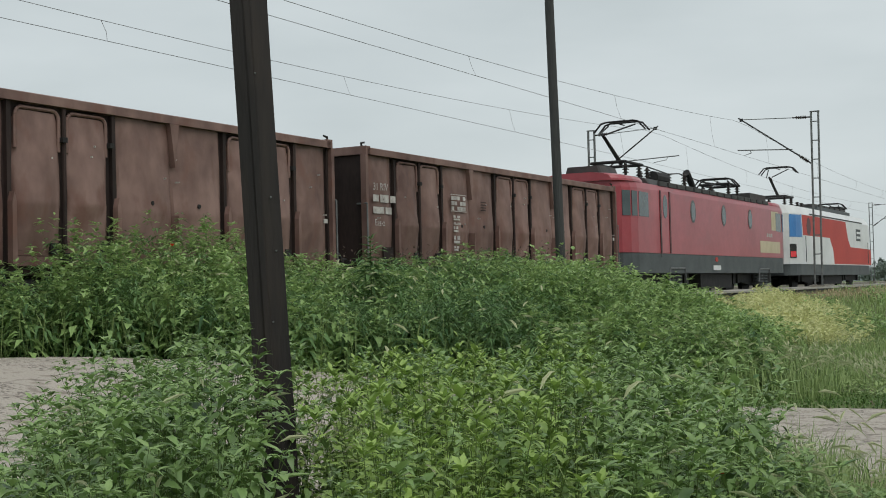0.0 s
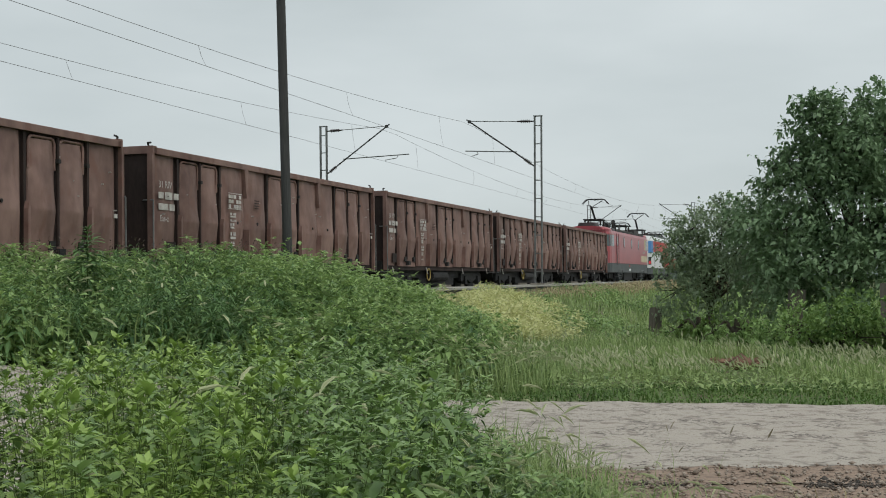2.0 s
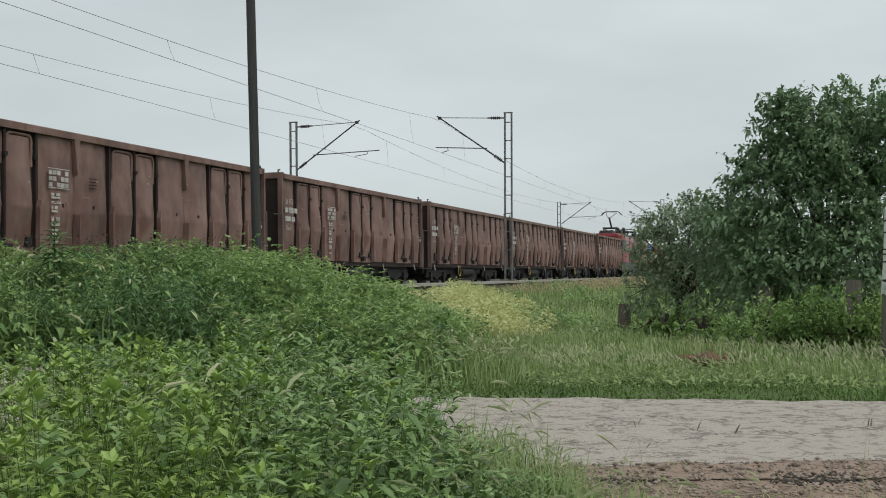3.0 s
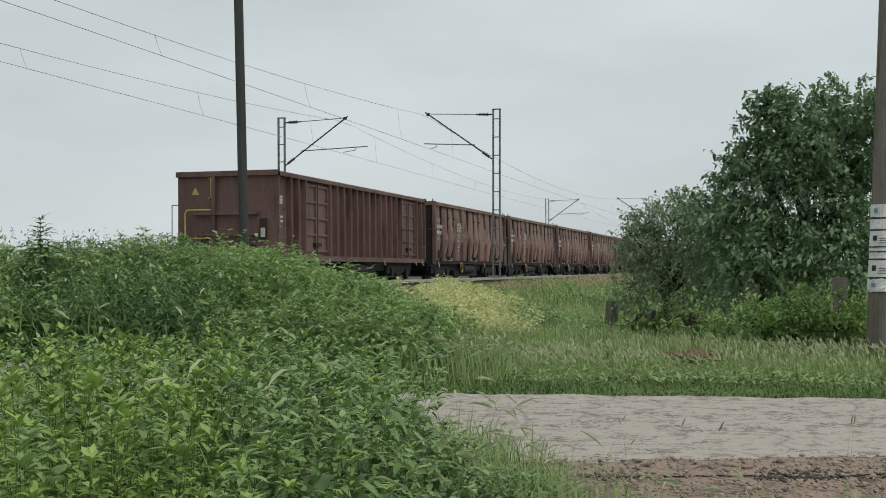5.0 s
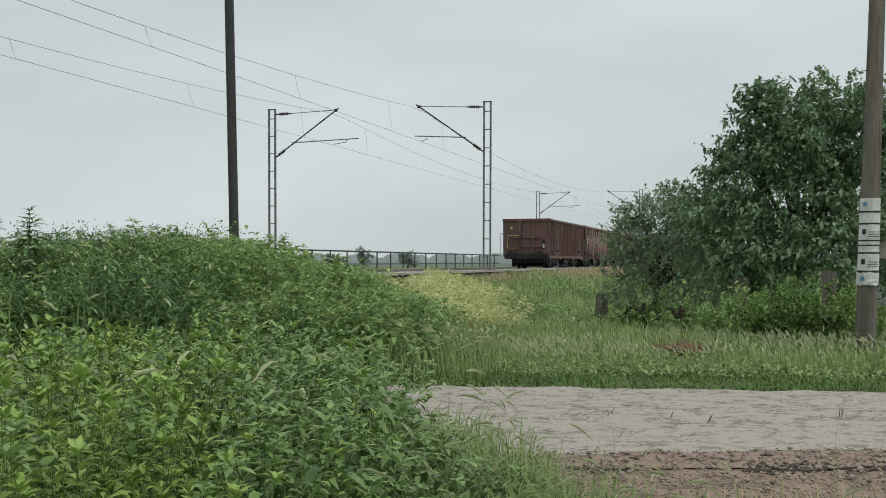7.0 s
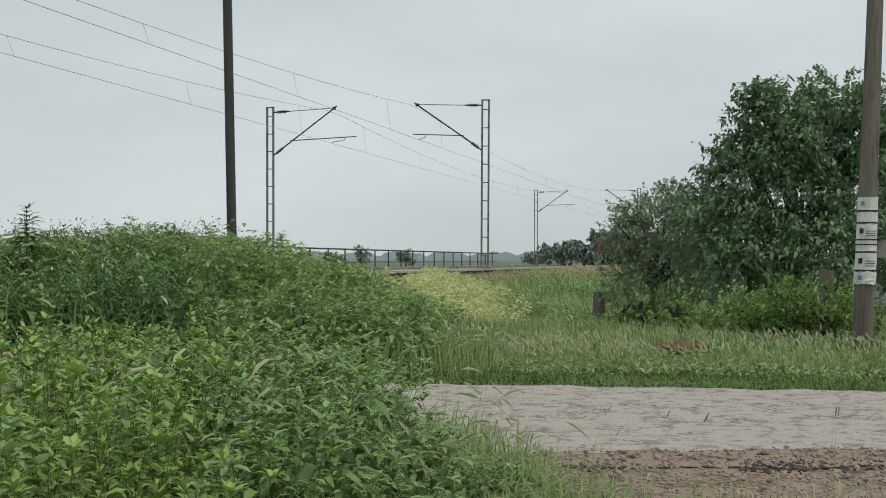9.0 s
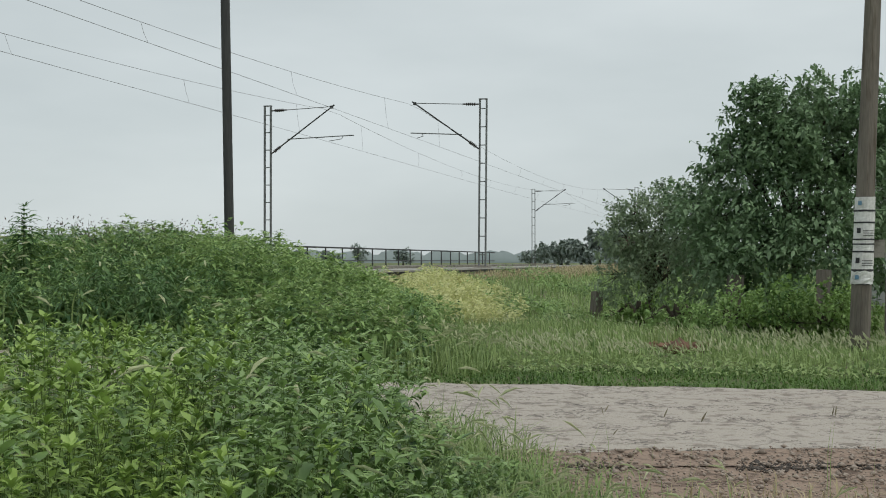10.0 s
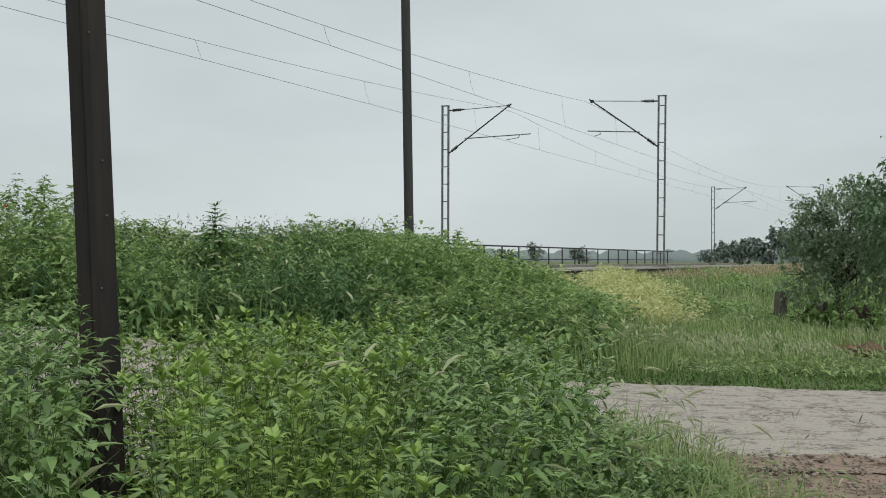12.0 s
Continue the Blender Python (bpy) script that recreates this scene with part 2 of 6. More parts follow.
def thing(name, label, category, group="", m=None):
    ob = tagged(new(name), label, category, group)
    if m is not None:
        ob.matrix_basis = m
    return ob


def triangles(name, verts, tris, material, smooth=False):
    """One mesh from arrays of corners and triangles."""
    me = bpy.data.meshes.new(name)
    me.vertices.add(len(verts)), me.loops.add(3 * len(tris)), me.polygons.add(len(tris))
    me.vertices.foreach_set("co", np.ascontiguousarray(verts, dtype=np.float32).ravel())
    me.loops.foreach_set("vertex_index", np.ascontiguousarray(tris, dtype=np.int32).ravel())
    me.polygons.foreach_set("loop_start", np.arange(0, 3 * len(tris), 3, dtype=np.int32))
    me.materials.append(material)
    me.update(calc_edges=True)
    if smooth:
        me.shade_smooth()
    return me


B = bmesh.new
rng = np.random.default_rng(7)


# ---- ground: one sheet, rising to the railway ----
def smooth01(t):
    t = np.clip(t, 0, 1)
    return t * t * (3 - 2 * t)


def ground_z(x, y):
    u = -np.asarray(x, float)
    return 0.75 * smooth01((u - 4.5) / 6.3) - 0.4 * smooth01((u - 24.0) / 9.0)


def spaced(near, step, far, grow):
    a = list(np.arange(0, near, step))
    while a[-1] < far:
        a.append(a[-1] * grow + step)
    return np.array(a)


gx = spaced(32, 0.5, 3500, 1.22)
gx = np.concatenate([-gx[:0:-1], gx])
gy = np.concatenate([-spaced(20, 1.0, 3000, 1.3)[:0:-1], spaced(60, 0.5, 3500, 1.22)])
GX, GY = np.meshgrid(gx, gy)
near = np.exp(-((GX / 60) ** 2 + (GY / 90) ** 2))
GZ = ground_z(GX, GY) + near * 0.03 * (np.sin(GX * 1.7 + GY * 0.9) + np.sin(GX * 0.6 - GY * 1.3)) * (np.hypot(GX, GY - 11) > 9) - 0.01
gv = np.stack([GX.ravel(), GY.ravel(), GZ.ravel()], 1)
nx, ny = len(gx), len(gy)
gi = (np.arange(ny - 1)[:, None] * nx + np.arange(nx - 1)).ravel()
gt = np.concatenate([np.stack([gi, gi + 1, gi + nx + 1], 1), np.stack([gi, gi + nx + 1, gi + nx], 1)])
tagged(new("ground", triangles("ground", gv, gt, SOIL, True)), "flat farmland of turf and bare soil beside the railway", "ground", kind="structure")

# ---- the lane: pale patched asphalt, a broken damp edge and a gravel verge ----
FAR_EDGE = [(60, 17.6), (20, 15.9), (8, 14.9), (1.3, 14.1), (-2.6, 13.9), (-4.6, 13.65), (-7.4, 12.4), (-9.6, 10.6), (-11.2, 9.4), (-11.9, 5), (-11.9, -4), (-11.9, -30)]
NEAR_EDGE = [(60, 12.6), (20, 11.4), (6, 10.5), (0.9, 9.85), (-0.6, 9.35), (-2.0, 8.95), (-3.7, 7.6), (-4.9, 6.3), (-5.8, 5.1), (-6.6, 2), (-6.8, -6), (-6.8, -30)]
BREAK_EDGE = [(60, 11.6), (20, 10.5), (6, 9.55), (0.85, 8.95), (-0.6, 8.6), (-1.9, 8.3), (-3.4, 7.0), (-4.6, 5.9), (-5.5, 4.8), (-6.3, 2), (-6.5, -6), (-6.5, -30)]
VERGE_EDGE = [(60, 8.6), (20, 7.6), (6, 6.4), (0.7, 6.0), (-0.7, 6.0), (-1.7, 6.4), (-2.9, 6.0), (-4.1, 5.2), (-5.0, 4.4), (-5.8, 2), (-6.0, -6), (-6.0, -30)]


def along(line, n):
    p = np.array(line, float)
    s = np.concatenate([[0], np.cumsum(np.hypot(*np.diff(p, axis=0).T))])
    w = np.interp(np.linspace(0, len(p) - 1, n), np.arange(len(p)), s)
    return np.stack([np.interp(w, s, p[:, k]) for k in (0, 1)], 1)


def ribbon(name, edge_a, edge_b, lift_a, lift_b, material, label, category, rag=0.05, across=14, n=330, rough=0.008):
    a, b = along(edge_a, n), along(edge_b, n)
    r = np.random.default_rng(len(name))
    for e, k in ((a, 1.0), (b, 1.7)):
        s = e[:, 0] * 2 - e[:, 1]
        e[:, 1] += rag * (np.sin(s * 2.3 * k) + np.sin(s * 5.1 + k) * 0.7 + np.sin(s * 11.7 * k) * 0.35)
    t = np.linspace(0, 1, across)[None, :, None]
    p = a[:, None] * (1 - t) + b[:, None] * t
    lift = lift_a + (lift_b - lift_a) * np.linspace(0, 1, across)[None]
    z = ground_z(p[..., 0], p[..., 1]) + lift + rough * (np.sin(p[..., 0] * 3.1 + p[..., 1] * 4.3) + np.sin(p[..., 0] * 7.7 - p[..., 1] * 5.9))
    v = np.concatenate([p, z[..., None]], 2).reshape(-1, 3)
    i = (np.arange(n - 1)[:, None] * across + np.arange(across - 1)).ravel()
    f = np.concatenate([np.stack([i, i + across, i + across + 1], 1), np.stack([i, i + across + 1, i + 1], 1)])
    return tagged(new(name, triangles(name, v, f, material, True)), label, category, kind="structure")


ribbon("road", FAR_EDGE, NEAR_EDGE, 0.02, 0.018, ASPHALT, "narrow lane of pale worn asphalt with patches", "road", 0.06, 20, 420, 0.0015)
ribbon("road_edge", [(x - 0.25 * (y < 8), y + 0.3) for x, y in NEAR_EDGE], BREAK_EDGE, 0.0155, 0.018, GRAVEL, "broken asphalt edge mixed with reddish gravel", "road edge", 0.05, 8, 420, 0.002)
ribbon("road_verge", [(x - 0.2 * (y < 8), y + 0.25) for x, y in BREAK_EDGE], VERGE_EDGE, 0.009, 0.004, GRAVEL, "reddish gravel verge beside the lane", "verge", 0.06, 12, 420, 0.002)


def stones(name, n, xy, size, material, label, category, lift=0.02):
    """Loose stones: squashed eight-faced lumps in one mesh."""
    r = np.random.default_rng(n)
    base = np.array([(1, 0, 0), (0, 1, 0), (-1, 0, 0), (0, -1, 0), (0, 0, 1), (0, 0, -1)], float)
    tri = np.array([(0, 1, 4), (1, 2, 4), (2, 3, 4), (3, 0, 4), (1, 0, 5), (2, 1, 5), (3, 2, 5), (0, 3, 5)])
    s = size * r.lognormal(0, 0.4, (n, 1, 1)) * np.array([1, 0.8, 0.55]) * r.uniform(0.7, 1.3, (n, 6, 3))
    a = r.uniform(0, 6.28, n)
    p = base[None] * s
    p = np.stack([p[..., 0] * np.cos(a)[:, None] - p[..., 1] * np.sin(a)[:, None], p[..., 0] * np.sin(a)[:, None] + p[..., 1] * np.cos(a)[:, None], p[..., 2]], 2)
    p += np.concatenate([xy, (ground_z(xy[:, 0], xy[:, 1]) + lift)[:, None]], 1)[:, None]
    return tagged(new(name, triangles(name, p.reshape(-1, 3), (tri[None] + 6 * np.arange(n)[:, None, None]).reshape(-1, 3), material)), label, category, kind="stuff")


def between(edge_a, edge_b, n, r, lo=0.25, hi=0.75):
    """Random places between two edges of the lane."""
    a, b = along(edge_a, 400), along(edge_b, 400)
    k, t = r.integers(int(400 * lo), int(400 * hi), n), r.uniform(0, 1, (n, 1))
    return a[k] * (1 - t) + b[k] * t + r.normal(0, 0.06, (n, 2))


stones("gravel", 9000, between(NEAR_EDGE, VERGE_EDGE, 9000, rng, 0.12, 0.72), 0.013, STONE, "loose pale and reddish stones on the verge", "gravel", 0.03)
mudline = along(BREAK_EDGE, 900)[170:640]
mud_xy = np.repeat(mudline, 9, 0) + rng.normal(0, 1, (len(mudline) * 9, 2)) * (0.25, 0.075)
mud_xy = mud_xy[np.sin(mud_xy[:, 0] * 2.1) + np.sin(mud_xy[:, 0] * 5.3 + 1) + rng.uniform(-1, 1, len(mud_xy)) > 0.55]
stones("broken_asphalt", len(mud_xy), mud_xy, 0.015, MUD, "dark damp crumbs of broken asphalt along the lane", "asphalt crumbs", 0.017)

# ---- railway: two tracks, near platform with a retaining wall, far platform with a railing ----
RAIL, NEAR_TRACK, FAR_TRACK, PLATFORM = 0.9, -14.25, -18.25, 1.13
ballast = prism(B(), [(-20.2, 0.55), (-12.3, 0.55), (-12.7, 0.74), (-19.9, 0.74)], "y", -160, 900)
tagged(new("trackbed", mesh_of("trackbed", ballast, BALLAST)), "grey-brown ballast bed under two railway tracks", "trackbed", kind="structure")
for c in (NEAR_TRACK, FAR_TRACK):
    for s in (-0.7525, 0.7525):
        rail = thing("rail", "rusty steel running rail on the ballast", "rail", "rails of the two tracks")
        part("rail_foot", prism(B(), [(c + s - 0.07, 0.74), (c + s + 0.07, 0.74), (c + s + 0.01, 0.77), (c + s + 0.01, 0.86), (c + s - 0.01, 0.86), (c + s - 0.01, 0.77)], "y", -160, 900), RUSTDK, rail)
        part("rail_head", box(B(), c + s - 0.035, c + s + 0.035, -160, 900, 0.862, RAIL), GALV, rail)
sleeper = mesh_of("sleeper", prism(B(), [(-1.25, 0.70), (1.25, 0.70), (1.22, 0.765), (-1.22, 0.765)], "y", -0.12, 0.12), CONCRETE)
bed = thing("sleepers", "concrete sleepers half sunk in the ballast", "sleepers")
bed["kind"] = "structure"
for c in (NEAR_TRACK, FAR_TRACK):
    for i in range(110):
        part("sleeper", sleeper, CONCRETE, bed).location = (c, -8 + 0.62 * i, -0.02)

P0, P1 = 24.0, 128.0
platform = tagged(new("platform", mesh_of("platform", box(B(), -12.65, -10.95, P0, P1, 0.4, PLATFORM - 0.06), CONCRETE)), "low concrete halt platform beside the track", "platform", kind="structure")
slab = mesh_of("slab", box(B(), -12.62, -10.72, 0.015, 1.985, PLATFORM - 0.06, PLATFORM), SLABTOP)
pier = mesh_of("pilaster", box(B(), -10.95, -10.80, -0.11, 0.11, 0.4, PLATFORM - 0.1), CONCRETE)
panel = mesh_of("wall_panel", box(B(), -10.95, -10.88, 0.12, 1.88, 0.4, PLATFORM - 0.13), CONCRETE)
coping = mesh_of("coping", box(B(), -10.95, -10.76, 0.01, 1.99, PLATFORM - 0.13, PLATFORM - 0.065), GRIME)
for i in range(52):
    y = P0 + 2 * i
    part("slab", slab, SLABTOP, platform).location = (0, y, 0.006 * math.sin(i * 2.3))
    part("pilaster", pier, CONCRETE, platform).location = (0, y, 0)
    part("wall_panel", panel, CONCRETE, platform).location = (0, y, 0)
    part("coping", coping, GRIME, platform).location = (0, y, 0)
far_platform = tagged(new("far_platform", mesh_of("far_platform", box(B(), -23.2, -20.9, 26, 130, 0.4, 1.12), CONCRETE)), "far concrete platform behind the second track", "platform", kind="structure")
railing = thing("platform_railing", "dark iron railing along the far platform", "railing")
for z, r in ((2.13, 0.042), (1.42, 0.03)):
    part("handrail" if z > 2 else "lower_rail", rod(B(), (-22.5, 30, z), (-22.5, 106.5, z), r), IRON, railing)
post = mesh_of("post", rod(B(), (0, 0, 1.1), (0, 0, 2.14), 0.042), IRON)
for i in range(28):
    part("post", post, IRON, railing).location = (-22.5, 65.9 + 2.75 * (i - 13), 0)


def mast(x, y, reach, group="lattice masts of the overhead line"):
    """A two-legged lattice mast with its bracket, arm and insulators; reach: signed way to the wire."""
    m = thing("catenary_mast", "grey steel lattice mast carrying the overhead wire bracket", "catenary mast", group, pose(x, y, 0, 0, 0.5 if reach < 0 else 0.0, 0))
    s = 1 if reach > 0 else -1
    for k in (-1, 1):
        part("leg", box(B(), k * 0.14 - 0.028, k * 0.14 + 0.028, -0.06, 0.06, 0.5, 8.05), GALV, m)
    for i in range(10):
        z = 0.9 + 0.75 * i
        part("batten", box(B(), -0.11, 0.11, -0.05, -0.035, z, z + 0.04), GALV, m)
    part("cap", box(B(), -0.18, 0.18, -0.07, 0.07, 8.052, 8.09), GALV, m)
    part("foot", box(B(), -0.3, 0.3, -0.3, 0.3, 0.5, 1.2), CONCRETE, m)
    e = s * 0.18
    part("top_tie", rod(B(), (e + s * 0.72, 0, 7.88), (reach, 0, 7.96), 0.016), GALV, m)
    strut = part("strut", rod(B(), (e + s * 0.5, 0, 6.38), (reach + s * 0.12, 0, 8.03), 0.03), IRON, m)
    reg = s * (3.9 if reach > 0 else 3.1)
    part("registration_arm", bar_chain(B(), [(s * 0.9, 0, 6.62), (reg, 0, 6.72)], 0.022), GALV, m)
    part("steady_arm", bar_chain(B(), [(reg - s * 0.5, 0, 6.7), (reg - s * 0.55, 0, 6.58), (reach - s * 0.1, 0, 6.5)], 0.014), GALV, m)
    for p, q in (((e, 0, 7.86), (e + s * 0.7, 0, 7.88)), ((e, 0, 6.02), (e + s * 0.5, 0, 6.38))):
        p, q = Vector(p), Vector(q)
        ins = part("insulator", rod(B(), p, q, 0.03), CERAMIC, m)
        for i in range(5):
            a = p.lerp(q, 0.25 + 0.12 * i)
            part("shed", rod(B(), a, a + (q - p).normalized() * 0.04, 0.075, 0.05, 10), CERAMIC, ins)
    part("clamp", box(B(), reach - 0.06, reach + 0.06, -0.05, 0.05, 7.88, 8.0), IRON, m)
    return m


MASTS = (-14.0, 50.5, 115.0, 179.5, 244.0, 308.5)
for y in MASTS:
    mast(-11.2, y, -2.93)
    mast(-20.62, y, 2.9)


def wire_height(y):
    """The carrier wire's height: a sag between each pair of masts."""
    t = ((y - 50.5) / 64.5) % 1.0 - 0.5
    return 6.95 + 0.98 * (2 * t) ** 2


for c, low in ((-14.13, 0.0), (-17.75, 0.12)):
    line = thing("overhead_line", "thin sagging carrier and contact wires above the track", "overhead wire", "overhead wires")
    ys = np.arange(-30, 330, 2.15)
    part("carrier_wire", bar_chain(B(), [(c, y, wire_height(y) - low) for y in ys], 0.0065, 5), WIRE, line)
    part("contact_wire", bar_chain(B(), [(c + 0.2 * math.sin(y / 20.5), y, 6.52 - low) for y in ys], 0.0065, 5), WIRE, line)
    for k in range(-1, 5):
        for d in (4.1, 13.9, 23.8, 32.2, 40.8, 50.5, 60.4):
            y = 50.5 + 64.5 * (k - 1) + d
            part("dropper", bar_chain(B(), [(c, y, wire_height(y) - low), (c + 0.02, y + 0.12, (wire_height(y) + 6.52) / 2 - low), (c + 0.2 * math.sin(y / 20.5), y, 6.52 - low)], 0.0045, 4), WIRE, line)

# ---- the poles on this side of the railway ----
def leaning_post(name, low, high, outline, taper, material, label, category, turn=0.0):
    """A post of a given cross-section between two points, with a slightly worn surface."""
    low, high = Vector(low), Vector(high)
    bm, n, steps = B(), len(outline), 26
    r = random.Random(3)
    rings = []
    for i in range(steps + 1):
        t = i / steps
        c, k = low.lerp(high, t), 1 + (taper - 1) * t
        rings.append([bm.verts.new(c + Vector((u * math.cos(turn) - v * math.sin(turn), u * math.sin(turn) + v * math.cos(turn), 0)) * k * (1 + r.uniform(-0.012, 0.012))) for u, v in outline])
    for a, b in zip(rings, rings[1:]):
        for j in range(n):
            bm.faces.new((a[j], a[(j + 1) % n], b[(j + 1) % n], b[j]))
    bm.faces.new(rings[0][::-1]), bm.faces.new(rings[-1])
    return mesh_of(name, bm, material)


w = 0.098
# a flanged profile: two flat wings with a narrow raised web towards the lane
profile = [(-w, -0.05), (-0.036, -0.060), (-0.026, -0.072), (0.0, -0.072), (0.01, -0.060), (w, -0.045), (w, 0.05), (0.03, 0.07), (-0.03, 0.07), (-w, 0.05)]
near_post = thing("telegraph_post", "dark wet brown telegraph post with a raised rib", "post")
part("shaft", leaning_post("shaft", (-4.062, 5.33, -0.3), (-4.405, 5.06, 9.2), profile, 0.97, CREOSOTE, "", "", radians(37.5)), CREOSOTE, near_post)
nail = mesh_of("nail", rod(B(), (0, 0, 0), (0.0, -0.012, 0), 0.006, 0.004, 6), GALV)
for z, du in ((0.75, 0.05), (1.25, 0.02), (1.62, 0.06), (1.9, 0.05), (2.2, -0.01), (2.55, 0.01)):
    t = (z + 0.3) / 9.5
    c = Vector((-4.062, 5.33, -0.3)).lerp(Vector((-4.405, 5.06, 9.2)), t)
    part("nail", nail, GALV, near_post).matrix_basis = Matrix.Translation(c) @ pose(0, 0, 0, 0, 0, 37.5) @ pose(du, -0.058, 0)
ring = [(0.092 * math.cos(a), 0.092 * math.sin(a)) for a in (2 * math.pi * i / 14 for i in range(14))]
mid_post = thing("timber_pole", "tall slim dark grey timber pole rising from the weeds", "pole")
part("shaft", leaning_post("shaft", (-9.70, 21.96, 0.3), (-9.88, 21.9, 10.5), ring, 0.9, DARKWOOD, "", ""), DARKWOOD, mid_post)
ring3 = [(0.155 * math.cos(a), 0.155 * math.sin(a)) for a in (2 * math.pi * i / 16 for i in range(16))]
notice_pole = thing("notice_pole", "weathered timber pole wrapped with white paper notices", "utility pole")
part("shaft", leaning_post("shaft", (1.40, 19.95, -0.2), (1.80, 19.92, 9.5), ring3, 0.58, TIMBER, "", ""), TIMBER, notice_pole)


def pole3_at(z):
    return Vector((1.40, 19.95, -0.2)).lerp(Vector((1.80, 19.92, 9.5)), (z + 0.2) / 9.7)


def sheet(z0, z1, a0, a1, lift, crumple, seed):
    """A paper sheet bent round the pole."""
    bm, n, m, r = B(), 9, 6, random.Random(seed)
    rows = []
    for j in range(m + 1):
        z = z0 + (z1 - z0) * j / m
        c, rad = pole3_at(z), 0.155 * (1 - 0.42 * (z + 0.2) / 9.7) + lift
        rows.append([bm.verts.new((c.x + (rad + r.uniform(0, crumple)) * math.cos(radians(a0 + (a1 - a0) * i / n)), c.y + (rad + r.uniform(0, crumple)) * math.sin(radians(a0 + (a1 - a0) * i / n)), z + r.uniform(-1, 1) * crumple)) for i in range(n + 1)])
    for a, b in zip(rows, rows[1:]):
        for i in range(n):
            bm.faces.new((a[i], a[i + 1], b[i + 1], b[i]))
    return bm


z = 2.36
for i, (h, gap) in enumerate(((0.20, 0.02), (0.16, 0.015), (0.24, 0.012), (0.06, 0.012), (0.10, 0.015), (0.26, 0.02), (0.20, 0.0))):
    page = part("notice", sheet(z - h, z, 188, 352, 0.008 + 0.003 * (i % 2), 0.006 + (0.012 if i == 6 else 0), i), PAPER, notice_pole, "rain-worn white paper notice")
    if i in (0, 2, 5, 6):
        part("mark", sheet(z - h * 0.62, z - h * 0.3, 228, 250, 0.022, 0.0, i), BLUEINK if i in (0, 6) else INK, page)
    if i in (2, 5):
        for k in range(3):
            part("print_line", sheet(z - h * (0.5 + 0.14 * k), z - h * (0.46 + 0.14 * k), 262, 325, 0.021, 0.0, i), INK, page)
    part("band", sheet(z - h - gap, z - h + 0.008, 186, 354, 0.017, 0.001, 30 + i), INK, page)
    z -= h + gap
part("board", box(B(), 1.63, 1.80, 20.02, 20.05, 1.45, 1.72), CONCRETE, notice_pole, "small grey board behind the pole")

stump = thing("fence_post", "old grey timber fence post under the tree", "fence post", "old fence posts")
part("shaft", leaning_post("shaft", (0, 0, -0.2), (0.02, 0, 1.25), [(-0.14, -0.1), (0.14, -0.11), (0.13, 0.1), (-0.13, 0.1)], 0.9, TIMBER, "", ""), TIMBER, stump)
stump.matrix_basis = pose(1.0, 22.6, 0)
for x, y, s in ((1.98, 20.9, 0), (-0.6, 24.0, 4), (-3.75, 28.9, -5)):
    copy_thing(stump, pose(x, y, float(ground_z(x, y)) - (0.55 if x < -2 else 0.1), s, s * 0.7, 10 * s))


# ---- plants: leaves, stems and blades as real geometry ----
LEAF_UV = np.array([(0, 0), (0.33, -0.95), (0.33, 0), (0.33, 0.95), (0.7, -0.62), (0.7, 0), (0.7, 0.62), (1, 0)])
LEAF_TRI = np.array([(0, 2, 1), (0, 3, 2), (1, 5, 4), (1, 2, 5), (2, 6, 5), (2, 3, 6), (4, 5, 7), (5, 6, 7)])
TOOTH_UV = np.array([(0, 0), (0.27, -0.82), (0.27, 0), (0.27, 0.82), (0.42, -0.6), (0.42, 0), (0.42, 0.6), (0.55, -0.74), (0.55, 0), (0.55, 0.74), (1, 0)])
TOOTH_TRI = np.array([(0, 2, 1), (0, 3, 2), (1, 2, 5), (1, 5, 4), (2, 3, 6), (2, 6, 5), (4, 5, 8), (4, 8, 7), (5, 6, 9), (5, 9, 8), (7, 8, 10), (8, 9, 10)])
SMALL_UV = np.array([(0, 0), (0.42, -1), (0.42, 0), (0.42, 1), (1, 0)])
SMALL_TRI = np.array([(0, 2, 1), (0, 3, 2), (1, 2, 4), (2, 3, 4)])


def unit(v):
    return v / np.maximum(np.linalg.norm(v, axis=-1, keepdims=True), 1e-9)


def leaves(p, d, length, width, droop, fine=True, fold=0.35, roll=None):
    """Folded, drooping leaves from bases p along d. Returns corners and triangles."""
    uv, tri = (TOOTH_UV, TOOTH_TRI) if fine == "toothed" else (LEAF_UV, LEAF_TRI) if fine else (SMALL_UV, SMALL_TRI)
    n = len(p)
    side = unit(np.cross(d, np.tile((0, 0, 1.0), (n, 1))) + 1e-6)
    up = np.cross(side, d)
    if roll is not None:
        c, s = np.cos(roll)[:, None], np.sin(roll)[:, None]
        side, up = side * c + up * s, up * c - side * s
    u, v = uv[:, 0][None, :, None], uv[:, 1][None, :, None]
    L, W = np.asarray(length)[:, None, None], np.asarray(width)[:, None, None]
    q = p[:, None] + d[:, None] * L * u + side[:, None] * W * 0.5 * v + up[:, None] * np.abs(v) * W * 0.5 * fold
    q[..., 2] -= (np.asarray(droop)[:, None] * L[..., 0] * u[..., 0] ** 2)
    return q.reshape(-1, 3), (tri[None] + len(uv) * np.arange(n)[:, None, None]).reshape(-1, 3)


